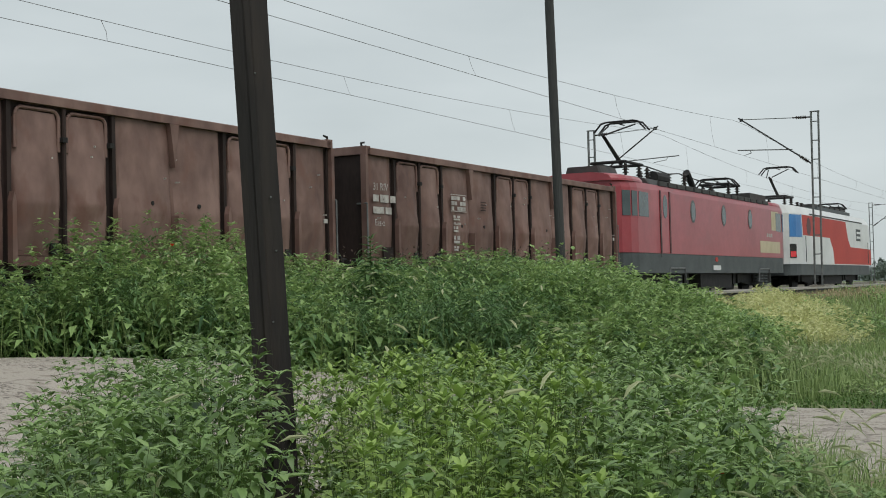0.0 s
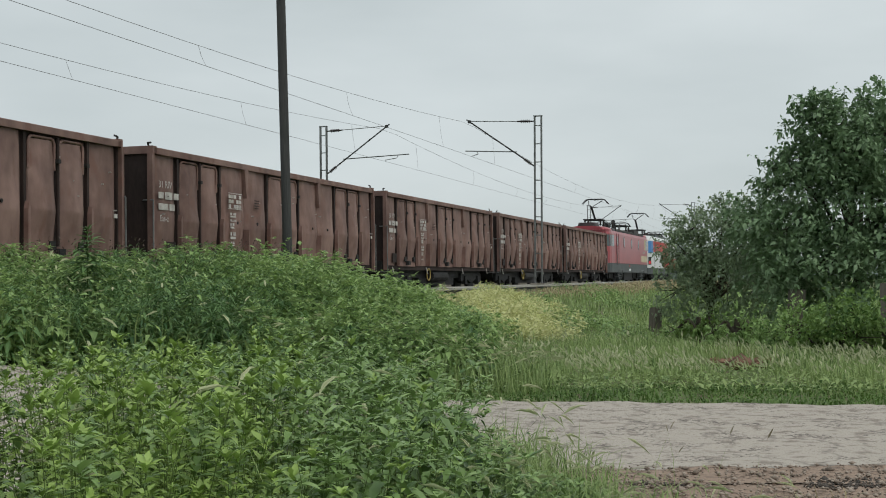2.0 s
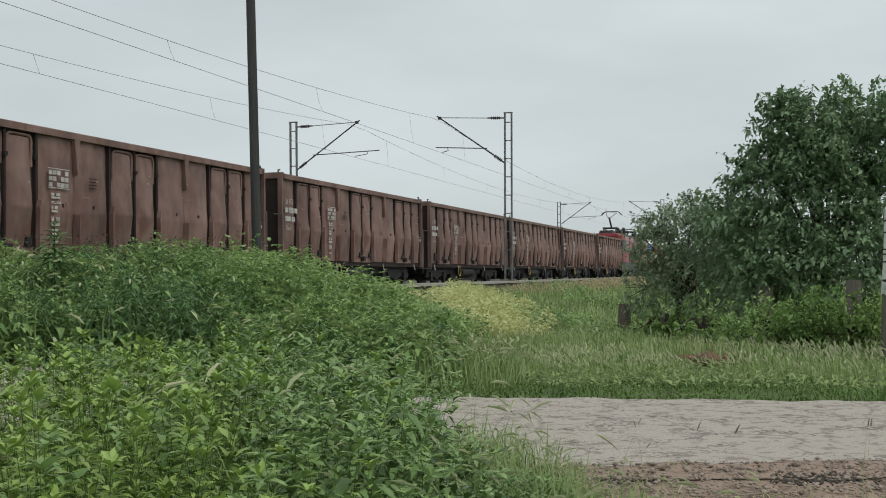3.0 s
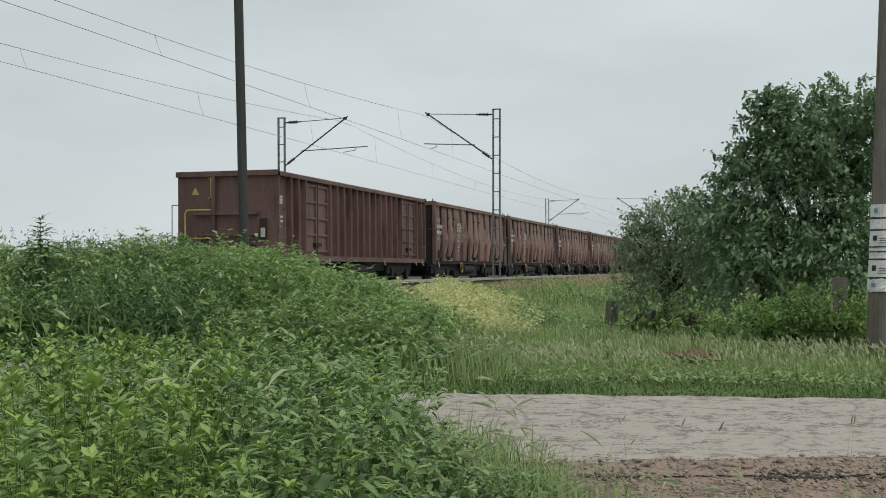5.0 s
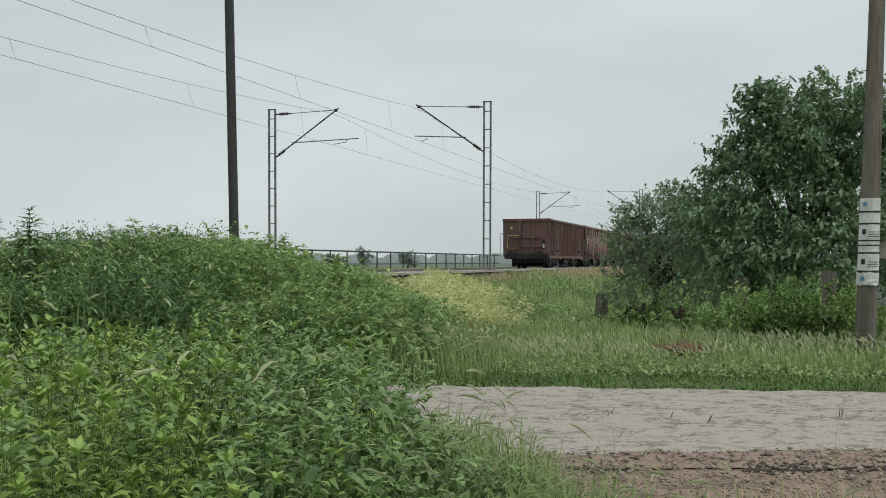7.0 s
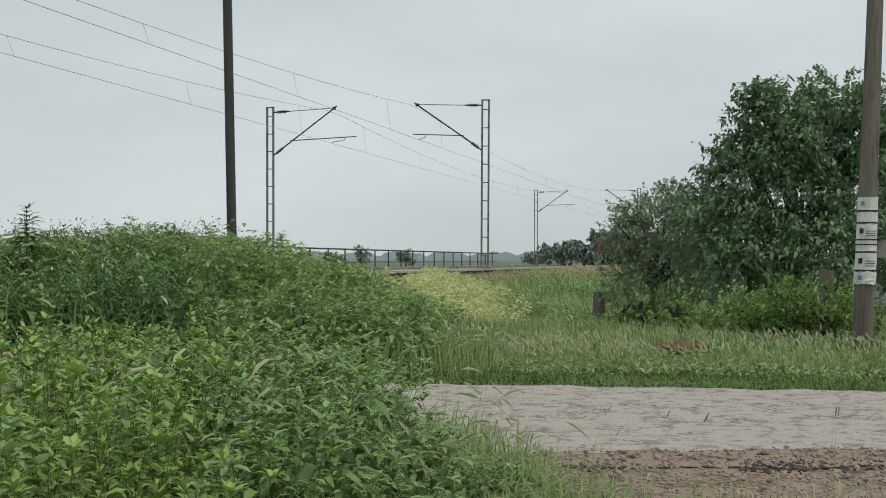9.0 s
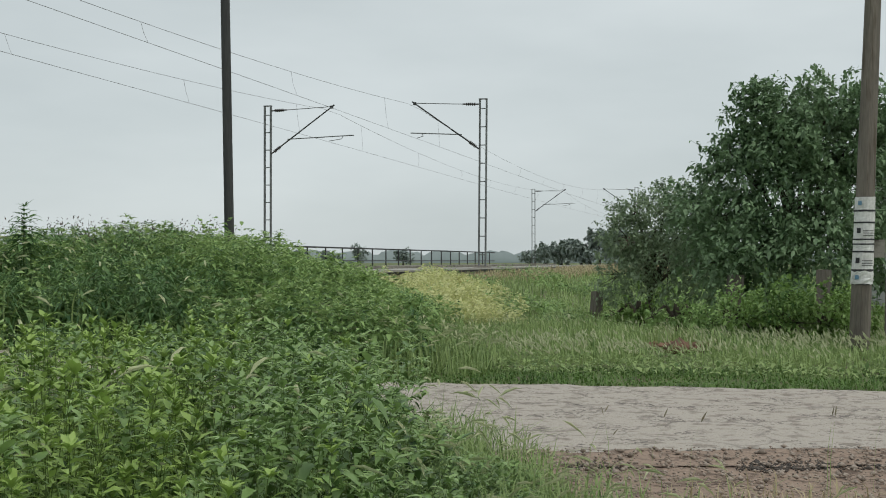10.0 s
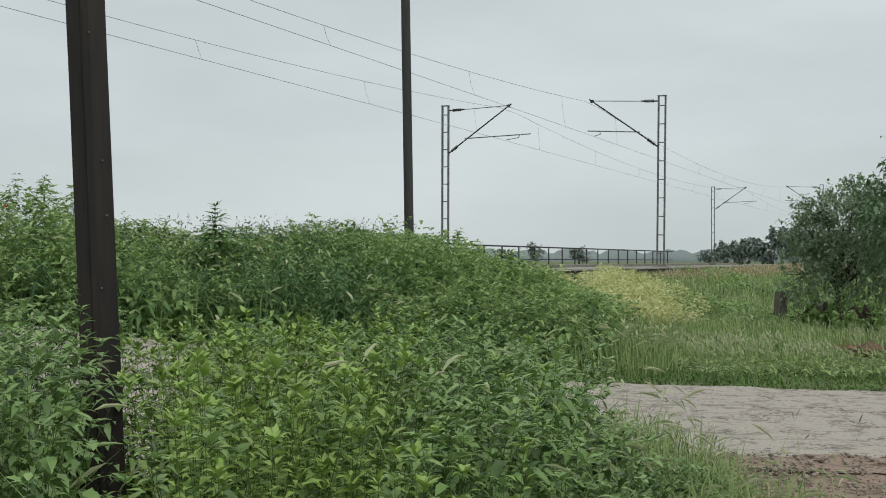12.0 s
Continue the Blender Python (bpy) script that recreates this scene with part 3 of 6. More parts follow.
def stems(p, q, r0, r1):
    """Three-sided tapered stalks."""
    n = len(p)
    a = np.array([0, 2.094, 4.189])
    ring = np.stack([np.cos(a), np.sin(a), 0 * a], 1)
    v = np.concatenate([p[:, None] + ring[None] * np.reshape(r0, (-1, 1, 1)), q[:, None] + ring[None] * np.reshape(r1, (-1, 1, 1))], 1)
    tri = np.array([(0, 1, 4), (0, 4, 3), (1, 2, 5), (1, 5, 4), (2, 0, 3), (2, 3, 5)])
    return v.reshape(-1, 3), (tri[None] + 6 * np.arange(n)[:, None, None]).reshape(-1, 3)


def blades(p, az, height, width, bend):
    """Arched grass blades of three triangles each. Also returns the tips and their directions."""
    n = len(p)
    d = np.stack([np.cos(az), np.sin(az), 0 * az], 1)
    s = np.stack([-np.sin(az), np.cos(az), 0 * az], 1) * (np.asarray(width) * 0.5)[:, None]
    H, Bd = np.asarray(height)[:, None], np.asarray(bend)[:, None]
    up = np.array([0, 0, 1.0])
    mid = p + up * H * 0.6 + d * Bd * H * 0.22
    tip = p + up * H * (1 - 0.35 * Bd) + d * Bd * H * 0.85
    v = np.stack([p - s, p + s, mid - s * 0.8, mid + s * 0.8, tip], 1)
    tri = np.array([(0, 1, 3), (0, 3, 2), (2, 3, 4)])
    return v.reshape(-1, 3), (tri[None] + 5 * np.arange(n)[:, None, None]).reshape(-1, 3), tip, unit(tip - mid)


def joined(*pairs):
    vs, ts, k = [], [], 0
    for v, t in pairs:
        vs.append(v), ts.append(t + k)
        k += len(v)
    return np.concatenate(vs), np.concatenate(ts)


def inside(poly, xy):
    p, ok = np.array(poly, float), np.zeros(len(xy), bool)
    for (x0, y0), (x1, y1) in zip(p, np.roll(p, -1, 0)):
        ok ^= ((y0 > xy[:, 1]) != (y1 > xy[:, 1])) & (xy[:, 0] < (x1 - x0) * (xy[:, 1] - y0) / (y1 - y0 + 1e-12) + x0)
    return ok


def scatter(poly, per_m2, r):
    p = np.array(poly, float)
    lo, hi = p.min(0), p.max(0)
    n = int(per_m2 * np.prod(hi - lo))
    xy = r.uniform(lo, hi, (n, 2))
    return xy[inside(poly, xy)]


def weed_plants(xy, height, r, leaf=0.085, ratio=0.5, nodes=9, rise=0.25, droop=0.35, fine=True, lean=0.12, spread=1.0, first=0.22, pairs=2):
    """Upright weeds: a stalk with pairs of leaves, larger below, small and upright at the tip."""
    n = len(xy)
    base = np.concatenate([xy, ground_z(xy[:, 0], xy[:, 1])[:, None]], 1)
    tilt = r.normal(0, lean, (n, 2))
    top = base + np.concatenate([tilt * height[:, None], height[:, None]], 1)
    f = np.tile(np.linspace(first, 1.0, nodes), (n, 1)) + r.uniform(-0.03, 0.03, (n, nodes))
    at = base[:, None] + (top - base)[:, None] * f[..., None]
    turn = r.uniform(0, 6.28, (n, 1)) + np.arange(nodes)[None] * 1.57 + r.normal(0, 0.3, (n, nodes))
    out = []
    for k in range(pairs):
        a = turn + k * 2 * math.pi / pairs + r.normal(0, 0.25, (n, nodes))
        g = rise + 0.9 * np.clip(f - 0.8, 0, 1) * 4 + r.normal(0, 0.22, (n, nodes))
        d = unit(np.stack([np.cos(a), np.sin(a), g], 2))
        size = leaf * (1.15 - 0.62 * f ** 3) * r.uniform(0.5, 1.3, (n, nodes))
        stalk = at + d * (size * 0.35 * spread)[..., None]
        out.append(leaves(stalk.reshape(-1, 3), d.reshape(-1, 3), size.ravel(), (size * ratio).ravel(), (droop * r.uniform(0.3, 1.6, (n, nodes))).ravel(), fine, 0.35, r.normal(0, 0.25, n * nodes)))
    return joined(*out), stems(base, top, 0.0016 + 0.0012 * height, 0.0009 + 0 * height), top


def stuff(name, pair, material, label, category):
    return tagged(new(name, triangles(name, pair[0], pair[1], material)), label, category, kind="stuff")


def place(xy, lift=0.0):
    return np.concatenate([xy, (ground_z(xy[:, 0], xy[:, 1]) + lift)[:, None]], 1)


# fresh weeds on this side of the lane
NEAR_POLY = [(-0.95, 6.0), (-1.75, 7.9), (-2.6, 8.1), (-3.7, 7.3), (-4.9, 6.0), (-5.3, 5.0), (-4.4, 3.6), (-3.4, 2.5), (-2.2, 2.4), (-1.2, 3.2), (-0.75, 4.5)]
xy = np.concatenate([scatter(NEAR_POLY, 128, rng), scatter([(-4.3, 5.25), (-5.0, 6.0), (-5.3, 5.0), (-4.6, 4.0), (-3.9, 4.4)], 110, rng)])
gap = np.sin(xy[:, 0] * 5.3 + 2 * np.sin(xy[:, 1] * 2.1)) * np.sin(xy[:, 1] * 4.7 + 1)
xy = xy[gap + rng.uniform(0, 1.1, len(xy)) > 0.12]
az = np.degrees(np.arctan2(-xy[:, 0], xy[:, 1]))
tall = np.interp(az, [9, 13, 16, 18, 20, 23, 27, 34, 40, 43.5, 46, 48, 52], [0.22, 0.34, 0.55, 0.86, 1.0, 1.1, 1.08, 1.12, 1.3, 1.25, 1.1, 0.7, 0.4])
away = np.hypot(xy[:, 0], xy[:, 1])
tall *= np.interp(away, [2.8, 4.0, 5.5, 8.5], [0.72, 0.86, 0.98, 1.0])
tall = tall * rng.uniform(0.78, 1.05, len(xy)) * (1 + 0.15 * np.sin(xy[:, 0] * 4.1 + 1) * np.sin(xy[:, 1] * 3.3) + 0.07 * np.sin(xy[:, 0] * 9.0) * np.sin(xy[:, 1] * 8.0))
sight = np.interp(az, [13, 15, 17, 19, 22, 25, 27, 35, 38, 40, 42, 44, 46, 48], [-9, -7.5, -5.5, -3.4, -2.5, -2.8, -3.2, -3.1, -2.6, -1.7, -2.2, -3.6, -5, -7])
tall = np.minimum(tall * 1.12, np.clip(1.4 + away * np.tan(np.radians(sight)), 0.15, 1.4) * rng.uniform(0.78, 1.05, len(xy)))
before_post = (az > 34.2) & (az < 40.6) & (away < 6.65)
tall[before_post] = np.minimum(tall[before_post], 0.16 + 0.1 * rng.uniform(0, 1, int(before_post.sum())))
broad = rng.uniform(0, 1, len(xy)) < np.interp(az, [12, 22, 25, 28, 35, 38, 40], [0.95, 0.95, 0.5, 0.12, 0.15, 0.85, 1.0])
lf, st, tops1 = weed_plants(xy[broad], tall[broad], rng, 0.076, 0.66, 14, 0.06, 0.65, "toothed", lean=0.2, first=0.16)
stuff("broadleaf_weeds", lf, WEED, "dense fresh green broad-leaved weeds beside the lane", "weeds")
lf2, st2, tops2 = weed_plants(xy[~broad], tall[~broad], rng, 0.07, 0.38, 26, 0.45, 0.3, False, lean=0.14, first=0.12)
stuff("narrowleaf_weeds", lf2, WEEDTIP, "bright yellow-green narrow-leaved weeds in a dense patch", "weeds")
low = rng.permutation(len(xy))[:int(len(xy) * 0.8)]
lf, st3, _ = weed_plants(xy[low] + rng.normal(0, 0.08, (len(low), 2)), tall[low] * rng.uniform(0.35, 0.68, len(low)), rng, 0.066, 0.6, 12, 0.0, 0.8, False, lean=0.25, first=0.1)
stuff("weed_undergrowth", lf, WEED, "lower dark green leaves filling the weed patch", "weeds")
stuff("weed_stalks", joined(st, st2, st3), WEEDSTEM, "thin green stalks of the roadside weeds", "stalks")


def rosettes(top, r, leaf, k=6, ratio=0.42, rise=0.55, fine=True):
    """Whorls of young leaves at the tips."""
    n = len(top)
    a = r.uniform(0, 6.28, (n, 1)) + np.arange(k)[None] * 6.28 / k + r.normal(0, 0.2, (n, k))
    d = unit(np.stack([np.cos(a), np.sin(a), rise + r.normal(0, 0.3, (n, k))], 2)).reshape(-1, 3)
    L = leaf * r.uniform(0.6, 1.2, n * k)
    return leaves(np.repeat(top, k, 0) - np.array([0, 0, 0.02]) * r.uniform(0, 1, (n * k, 1)), d, L, L * ratio, r.uniform(0.1, 0.5, n * k), fine)


stuff("weed_tips", rosettes(tops2, rng, 0.062, 10, 0.36, 0.9), WEEDTIP, "yellow-green young leaves at the tips of the weeds", "weeds")
stuff("broadleaf_tips", joined(rosettes(tops1, rng, 0.062), rosettes(tops1 - (0, 0, 0.06), rng, 0.078)), WEEDMID, "young leaves at the tips of the broad-leaved weeds", "weeds")
# grass with arching seed heads among them
gxy = np.concatenate([scatter(NEAR_POLY, 55, rng), scatter([(-0.1, 5.7), (-0.9, 6.8), (-1.9, 8.4), (-2.6, 8.0), (-1.5, 4.0), (-0.3, 4.2)], 620, rng),
                      scatter([(1.3, 5.6), (1.2, 7.0), (-0.9, 7.3), (-0.8, 5.2)], 40, rng), scatter([(-4.4, 3.2), (-5.4, 4.9), (-4.6, 4.9), (-3.6, 3.3)], 220, rng)])
gpost = np.degrees(np.arctan2(-gxy[:, 0], gxy[:, 1]))
gxy = gxy[(gpost < 34.8) | (gpost > 39.2)]
ga = rng.uniform(0, 6.28, len(gxy))
gh = rng.uniform(0.25, 0.75, len(gxy)) * np.interp(np.degrees(np.arctan2(-gxy[:, 0], gxy[:, 1])), [-12, 2, 10, 18, 25], [0.3, 0.45, 0.75, 1.05, 1.25])
gb = blades(place(gxy), ga, gh, rng.uniform(0.005, 0.012, len(gxy)), rng.uniform(0.2, 1.1, len(gxy)))
stuff("roadside_grass", gb[:2], GRASS, "long thin green grass along the lane", "grass")


def seed_heads(xy, height, r, size, name, label, wind=2.6, material=SEED, fat=0.15, nod=1.0):
    """Stalks that arch over and end in bristly ears."""
    n = len(xy)
    az = r.normal(wind, 0.9, n)
    v, t, tip, d = blades(place(xy), az, height, 0.004 + 0 * height, r.uniform(0.2, 0.9, n) * nod)
    d = unit(d + np.array([0, 0, -0.35 * nod]))
    L = size * r.uniform(0.7, 1.3, n)
    a = leaves(tip, d, L, L * fat, 0.35 * nod + 0 * L, True, 0.2)
    b = leaves(tip, d, L, L * fat, 0.35 * nod + 0 * L, True, 0.2, np.full(n, 1.57))
    stuff(name, joined(a, b), material, label, "seed heads")
    stuff(name + "_stalks", (v, t), GRASS, "thin green stalks under the " + label.split(" in ")[0].split(" above ")[0].split(" standing ")[0], "stalks")


txy = scatter([(2.4, 5.4), (2.2, 7.1), (0.2, 7.6), (-1.0, 7.3), (-0.9, 5.0)], 240, rng)
txy = txy[np.sin(txy[:, 0] * 4.3 + 1) * np.sin(txy[:, 1] * 3.7) + rng.uniform(-0.3, 0.9, len(txy)) > 0.15]
tb = blades(place(txy), rng.uniform(0, 6.28, len(txy)), rng.uniform(0.06, 0.28, len(txy)), rng.uniform(0.005, 0.011, len(txy)), rng.uniform(0.2, 1.3, len(txy)))
stuff("dry_verge_tufts", tb[:2], STRAW, "dry straw-coloured grass tufts on the gravel verge", "dry grass")
oxy = scatter([(2.2, 6.0), (2.1, 7.4), (-1.4, 8.2), (-1.3, 6.3)], 4, rng)
seed_heads(oxy, rng.uniform(0.3, 0.62, len(oxy)), rng, 0.075, "dark_ears", "grey-brown upright grass ears standing over the verge", 0.5, HUSK, 0.14, 0.35)
hxy = np.concatenate([scatter(NEAR_POLY, 22, rng), scatter([(0.2, 5.4), (-0.6, 6.8), (-1.9, 8.3), (-2.5, 7.6), (-1.3, 4.2), (-0.2, 4.3)], 36, rng), scatter([(1.3, 5.6), (1.2, 6.6), (-0.9, 7.0), (-0.8, 5.2)], 9, rng)])
hpost = np.degrees(np.arctan2(-hxy[:, 0], hxy[:, 1]))
hxy = hxy[(hpost < 34.5) | (hpost > 39.4)]
hh = np.interp(np.degrees(np.arctan2(-hxy[:, 0], hxy[:, 1])), [-12, 2, 10, 18, 25, 45], [0.3, 0.36, 0.5, 0.85, 1.08, 1.0]) * rng.uniform(0.75, 1.12, len(hxy))
seed_heads(hxy, hh * 1.06, rng, 0.15, "nodding_ears", "pale nodding ears of wild barley above the weeds", 2.6, SEED, 0.105, 1.2)

# the tall bank of weeds between the lane and the track
BANK = [(-11.9, 3.0), (-11.5, 9.2), (-9.9, 10.75), (-7.6, 12.6), (-4.7, 14.0), (-4.3, 15.5), (-4.6, 18.5), (-5.6, 21.5), (-7.5, 24.5), (-9.6, 28), (-10.6, 30), (-10.7, 24), (-12.2, 23), (-12.4, 14), (-12.5, 4)]
bxy = scatter(BANK, 34, rng)
baz = np.degrees(np.arctan2(-bxy[:, 0], bxy[:, 1]))
crest = np.interp(baz, [11, 14, 15.7, 17.8, 20, 23, 27.8, 31.3, 34, 38, 40.3, 43, 47, 55], [-2.9, -2.3, -1.7, -0.75, -0.2, 0.75, 1.15, 0.95, 0.9, 1.75, 2.95, 3.15, 2.95, 2.8])
room = 1.4 + np.hypot(bxy[:, 0], bxy[:, 1]) * np.tan(np.radians(crest)) - ground_z(bxy[:, 0], bxy[:, 1])
front = np.hypot(bxy[:, 0], bxy[:, 1]) - 14.7
lump = np.sin(bxy[:, 0] * 2.3 + bxy[:, 1] * 0.7) * np.sin(bxy[:, 1] * 1.9 - bxy[:, 0] * 0.5) + 0.6 * np.sin(bxy[:, 0] * 5.1) * np.sin(bxy[:, 1] * 4.3)
bh = np.clip(room * 1.05, 0.35, 1.7) * np.interp(front, [0, 1.2, 3.2], [0.55, 0.72, 1.0]) * (rng.uniform(0.74, 1.02, len(bxy)) + 0.15 * lump)
kind = rng.uniform(0, 1, len(bxy)) + np.interp(baz, [18, 24, 27, 34, 37, 42], [-0.2, -0.15, 0.35, 0.35, 0.05, -0.05]) - np.interp(front, [1.5, 3.5], [0.0, 0.35]) + 0.25 * np.sin(bxy[:, 0] * 1.1) * np.sin(bxy[:, 1] * 0.8)
one, two = kind < 0.62, kind >= 0.62
lf, st, tops3 = weed_plants(bxy[one], bh[one], rng, 0.145, 0.48, 15, 0.12, 0.5, False, 0.17, first=0.06)
stuff("bank_weeds", lf, BANKLEAF, "tall dense green weeds on the bank before the track", "weeds")
lf2, st2, tops4 = weed_plants(bxy[two], bh[two], rng, 0.19, 0.2, 13, 0.1, 0.7, False, 0.15, first=0.08, pairs=4)
stuff("bank_feathery_weeds", lf2, HEMPLEAF, "dark feathery tall weeds on the bank", "weeds")
stuff("bank_tips", joined(rosettes(tops3, rng, 0.115, fine=False), rosettes(tops3 - (0, 0, 0.1), rng, 0.13, fine=False)), BANKTIP, "light young leaves at the tops of the bank weeds", "weeds")
stuff("hemp_tips", rosettes(tops4, rng, 0.14, 7, 0.22, 0.4, False), HEMPLEAF, "narrow drooping young leaves of the dark hemp plants", "weeds")
stuff("bank_stalks", joined(st, st2), WEEDSTEM, "green stalks of the bank weeds", "stalks")
fxy = scatter([(-11.5, 8.9), (-9.9, 10.6), (-7.6, 12.45), (-4.7, 13.9), (-4.9, 15.0), (-8, 13.9), (-10.6, 11.6), (-12.2, 9.4)], 95, rng)
qxy = scatter([(-11.4, 9.0), (-9.9, 10.65), (-7.6, 12.5), (-4.7, 13.95), (-4.6, 15.2), (-8.1, 13.8), (-10.6, 11.6), (-12.0, 10.2)], 34, rng)
lf3, st3, _ = weed_plants(qxy, rng.uniform(0.25, 0.85, len(qxy)), rng, 0.16, 0.48, 9, 0.15, 0.55, False, 0.2, first=0.1)
stuff("bank_fringe_weeds", joined(lf3, st3), BANKLEAF, "lower leafy weeds along the front of the bank", "weeds")
fxy = np.concatenate([fxy, scatter([(-4.5, 14.2), (-3.2, 14.8), (-3.4, 16.5), (-4.2, 19.5), (-5.2, 20), (-4.9, 15)], 150, rng)])
fb = blades(place(fxy), rng.uniform(0, 6.28, len(fxy)), rng.uniform(0.3, 1.0, len(fxy)) * np.interp(fxy[:, 0], [-5, -3.2], [1.0, 0.55]), rng.uniform(0.008, 0.02, len(fxy)), rng.uniform(0.2, 1.5, len(fxy)))
stuff("bank_foot_grass", fb[:2], GRASS, "long grass at the foot of the weed bank", "grass")
kxy = np.concatenate([scatter([(-11.0, 9.9), (-4.6, 14.2), (-4.4, 17.5), (-6.5, 17.5), (-11.2, 12.0)], 9, rng), scatter([(-5.0, 14.2), (-3.0, 14.9), (-3.2, 17.0), (-4.6, 18.5)], 42, rng)])
kh = np.interp(np.degrees(np.arctan2(-kxy[:, 0], kxy[:, 1])), [10, 14, 18, 24, 47], [0.45, 0.65, 0.95, 1.2, 1.3]) * rng.uniform(0.8, 1.05, len(kxy))
seed_heads(kxy, kh, rng, 0.16, "bank_ears", "pale grass ears standing among the bank weeds")
wxy = scatter([(-12.2, 10.5), (-8.7, 16.5), (-9.6, 22), (-12.2, 22)], 8, rng)
wh = (1.4 + np.hypot(wxy[:, 0], wxy[:, 1]) * np.tan(np.radians(2.1)) - ground_z(wxy[:, 0], wxy[:, 1])) * rng.uniform(0.8, 1.0, len(wxy))
wv = blades(place(wxy), rng.uniform(0, 6.28, len(wxy)), wh, 0.008 + 0 * wh, rng.uniform(0, 0.3, len(wxy)))
wl = [leaves(wv[2] + rng.normal(0, 0.03, (len(wxy), 3)) - (0, 0, 0.06 * k), unit(rng.normal(0, 1, (len(wxy), 3)) + (0, 0, 0.6)), 0.06 + 0 * wh, 0.025 + 0 * wh, 0 * wh, False) for k in range(7)]
stuff("wispy_stalks", joined(wv[:2], *wl), DEAD, "thin wispy flowering stalks rising over the bank", "stalks")


def single_plant(name, x, y, top, leaf, ratio, nodes, pairs, material, label, category, group=""):
    """One plant that stands out: stalk and leaves as parts."""
    r = np.random.default_rng(int(abs(x * 100)))
    plant = thing(name, label, category, group)
    h = np.array([top - float(ground_z(x, y))])
    lf, st, _ = weed_plants(np.array([[x, y]]), h, r, leaf, ratio, nodes, 0.2, 0.5, True, 0.03, 1.0, 0.15, pairs)
    part("leaves", triangles("leaves", *lf, material), material, plant)
    part("stalk", triangles("stalk", *st, WEEDSTEM), WEEDSTEM, plant)
    return plant


single_plant("hemp_plant", -9.02, 14.05, 2.06, 0.24, 0.2, 30, 6, HEMPLEAF, "tall dark hemp plant standing above the bank", "hemp plant")


def hemp_spire(x, y, z0, z1):
    """The slim dark top of a hemp plant: whorls of drooping leaves that shrink upwards."""
    r = np.random.default_rng(5)
    plant = thing("hemp_spire", "slim dark hemp plant rising above the bank", "hemp plant")
    zs = np.repeat(np.linspace(z0, z1, 10), 8)
    k = (zs - z0) / (z1 - z0)
    a = r.uniform(0, 6.28, len(zs))
    d = unit(np.stack([np.cos(a), np.sin(a), 0.25 + 0.9 * k], 1))
    L = (0.27 - 0.17 * k) * r.uniform(0.7, 1.15, len(zs))
    v, t = leaves(np.stack([x + 0 * zs, y + 0 * zs, zs], 1), d, L, L * 0.34, 0.5 + 0 * zs, True)
    part("leaves", triangles("leaves", v, t, HEMPLEAF), HEMPLEAF, plant)
    part("stalk", rod(B(), (x, y, float(ground_z(x, y))), (x, y, z1), 0.012, 0.005, 6), WEEDSTEM, plant)


hemp_spire(-8.98, 14.0, 1.6, 2.08)
single_plant("hemp_plant", -8.75, 14.4, 1.72, 0.24, 0.22, 20, 6, HEMPLEAF, "dark hemp plant among the bank weeds", "hemp plant")
for x, y, t in ((-9.35, 21.2, 2.02), (-9.8, 21.0, 2.0), (-9.1, 21.1, 1.95), (-9.55, 21.1, 2.05), (-10.0, 21.3, 2.0)):
    single_plant("mulberry_sapling", x, y, t + 0.08, 0.24, 0.62, 12, 2, BANKLEAF, "leafy green sapling round the foot of the pole", "sapling", "saplings by the pole")
for x, y, t in ((-4.4, 17.0, 0.98), (-4.9, 17.3, 1.05)):
    single_plant("thistle", x, y, t, 0.17, 0.4, 10, 2, BANKLEAF, "broad green thistle at the edge of the bank", "thistle", "thistles")
for x, y, t, s in ((-1.95, 6.55, 0.92, 0.07), (-1.6, 6.3, 0.62, 0.06), (-2.25, 6.75, 1.0, 0.07)):
    single_plant("dock_plant", x, y, t, s, 0.5, 14, 2, HEMPLEAF, "dark leafy stalk at the edge of the weeds", "weed stalk", "dark stalks by the lane")


def poppy(x, y, z):
    p = thing("poppy", "single small red poppy flower among green weeds", "poppy", "poppies", pose(x, y, z))
    for k in range(4):
        a = k * 1.57
        v, t = leaves(np.zeros((1, 3)), np.array([[math.cos(a) * 0.8, math.sin(a) * 0.8, 0.6]]), np.array([0.032]), np.array([0.045]), np.array([-0.3]))
        part("petal", triangles("petal", v, t, POPPY), POPPY, p)
    part("stalk", rod(B(), (0, 0, 0), (0.02, 0.01, -(z - float(ground_z(x, y)))), 0.003, 0.003, 4), WEEDSTEM, p)


poppy(-9.36, 10.55, 1.94)
poppy(-1.66, 5.05, 0.60)


def twiggy(x, y, h, seed):
    """A bare dead weed with forked twigs."""
    r = random.Random(seed)
    w = thing("dead_weed", "bare brown dead weed with forked twigs", "dead weed", "dead weeds", pose(x, y, float(ground_z(x, y))))
    part("stalk", bar_chain(B(), [(0, 0, 0), (0.02, 0, h * 0.5), (0.0, 0.01, h)], 0.007, 5), DEAD, w)
    for k in range(9):
        z, a = h * r.uniform(0.3, 0.95), r.uniform(0, 6.28)
        e = Vector((math.cos(a) * 0.13, math.sin(a) * 0.13, 0.16)) * r.uniform(0.6, 1.3)
        part("twig", bar_chain(B(), [(0.01, 0, z), Vector((0.01, 0, z)) + e * 0.6, Vector((0.01, 0, z)) + e + Vector((0, 0, 0.05))], 0.004, 4), DEAD, w)


for i, (x, y, h) in enumerate(((-4.95, 4.75, 0.72), (-4.85, 4.9, 0.6), (-5.1, 4.95, 0.5), (-4.7, 4.65, 0.45))):
    twiggy(x, y, h, i)

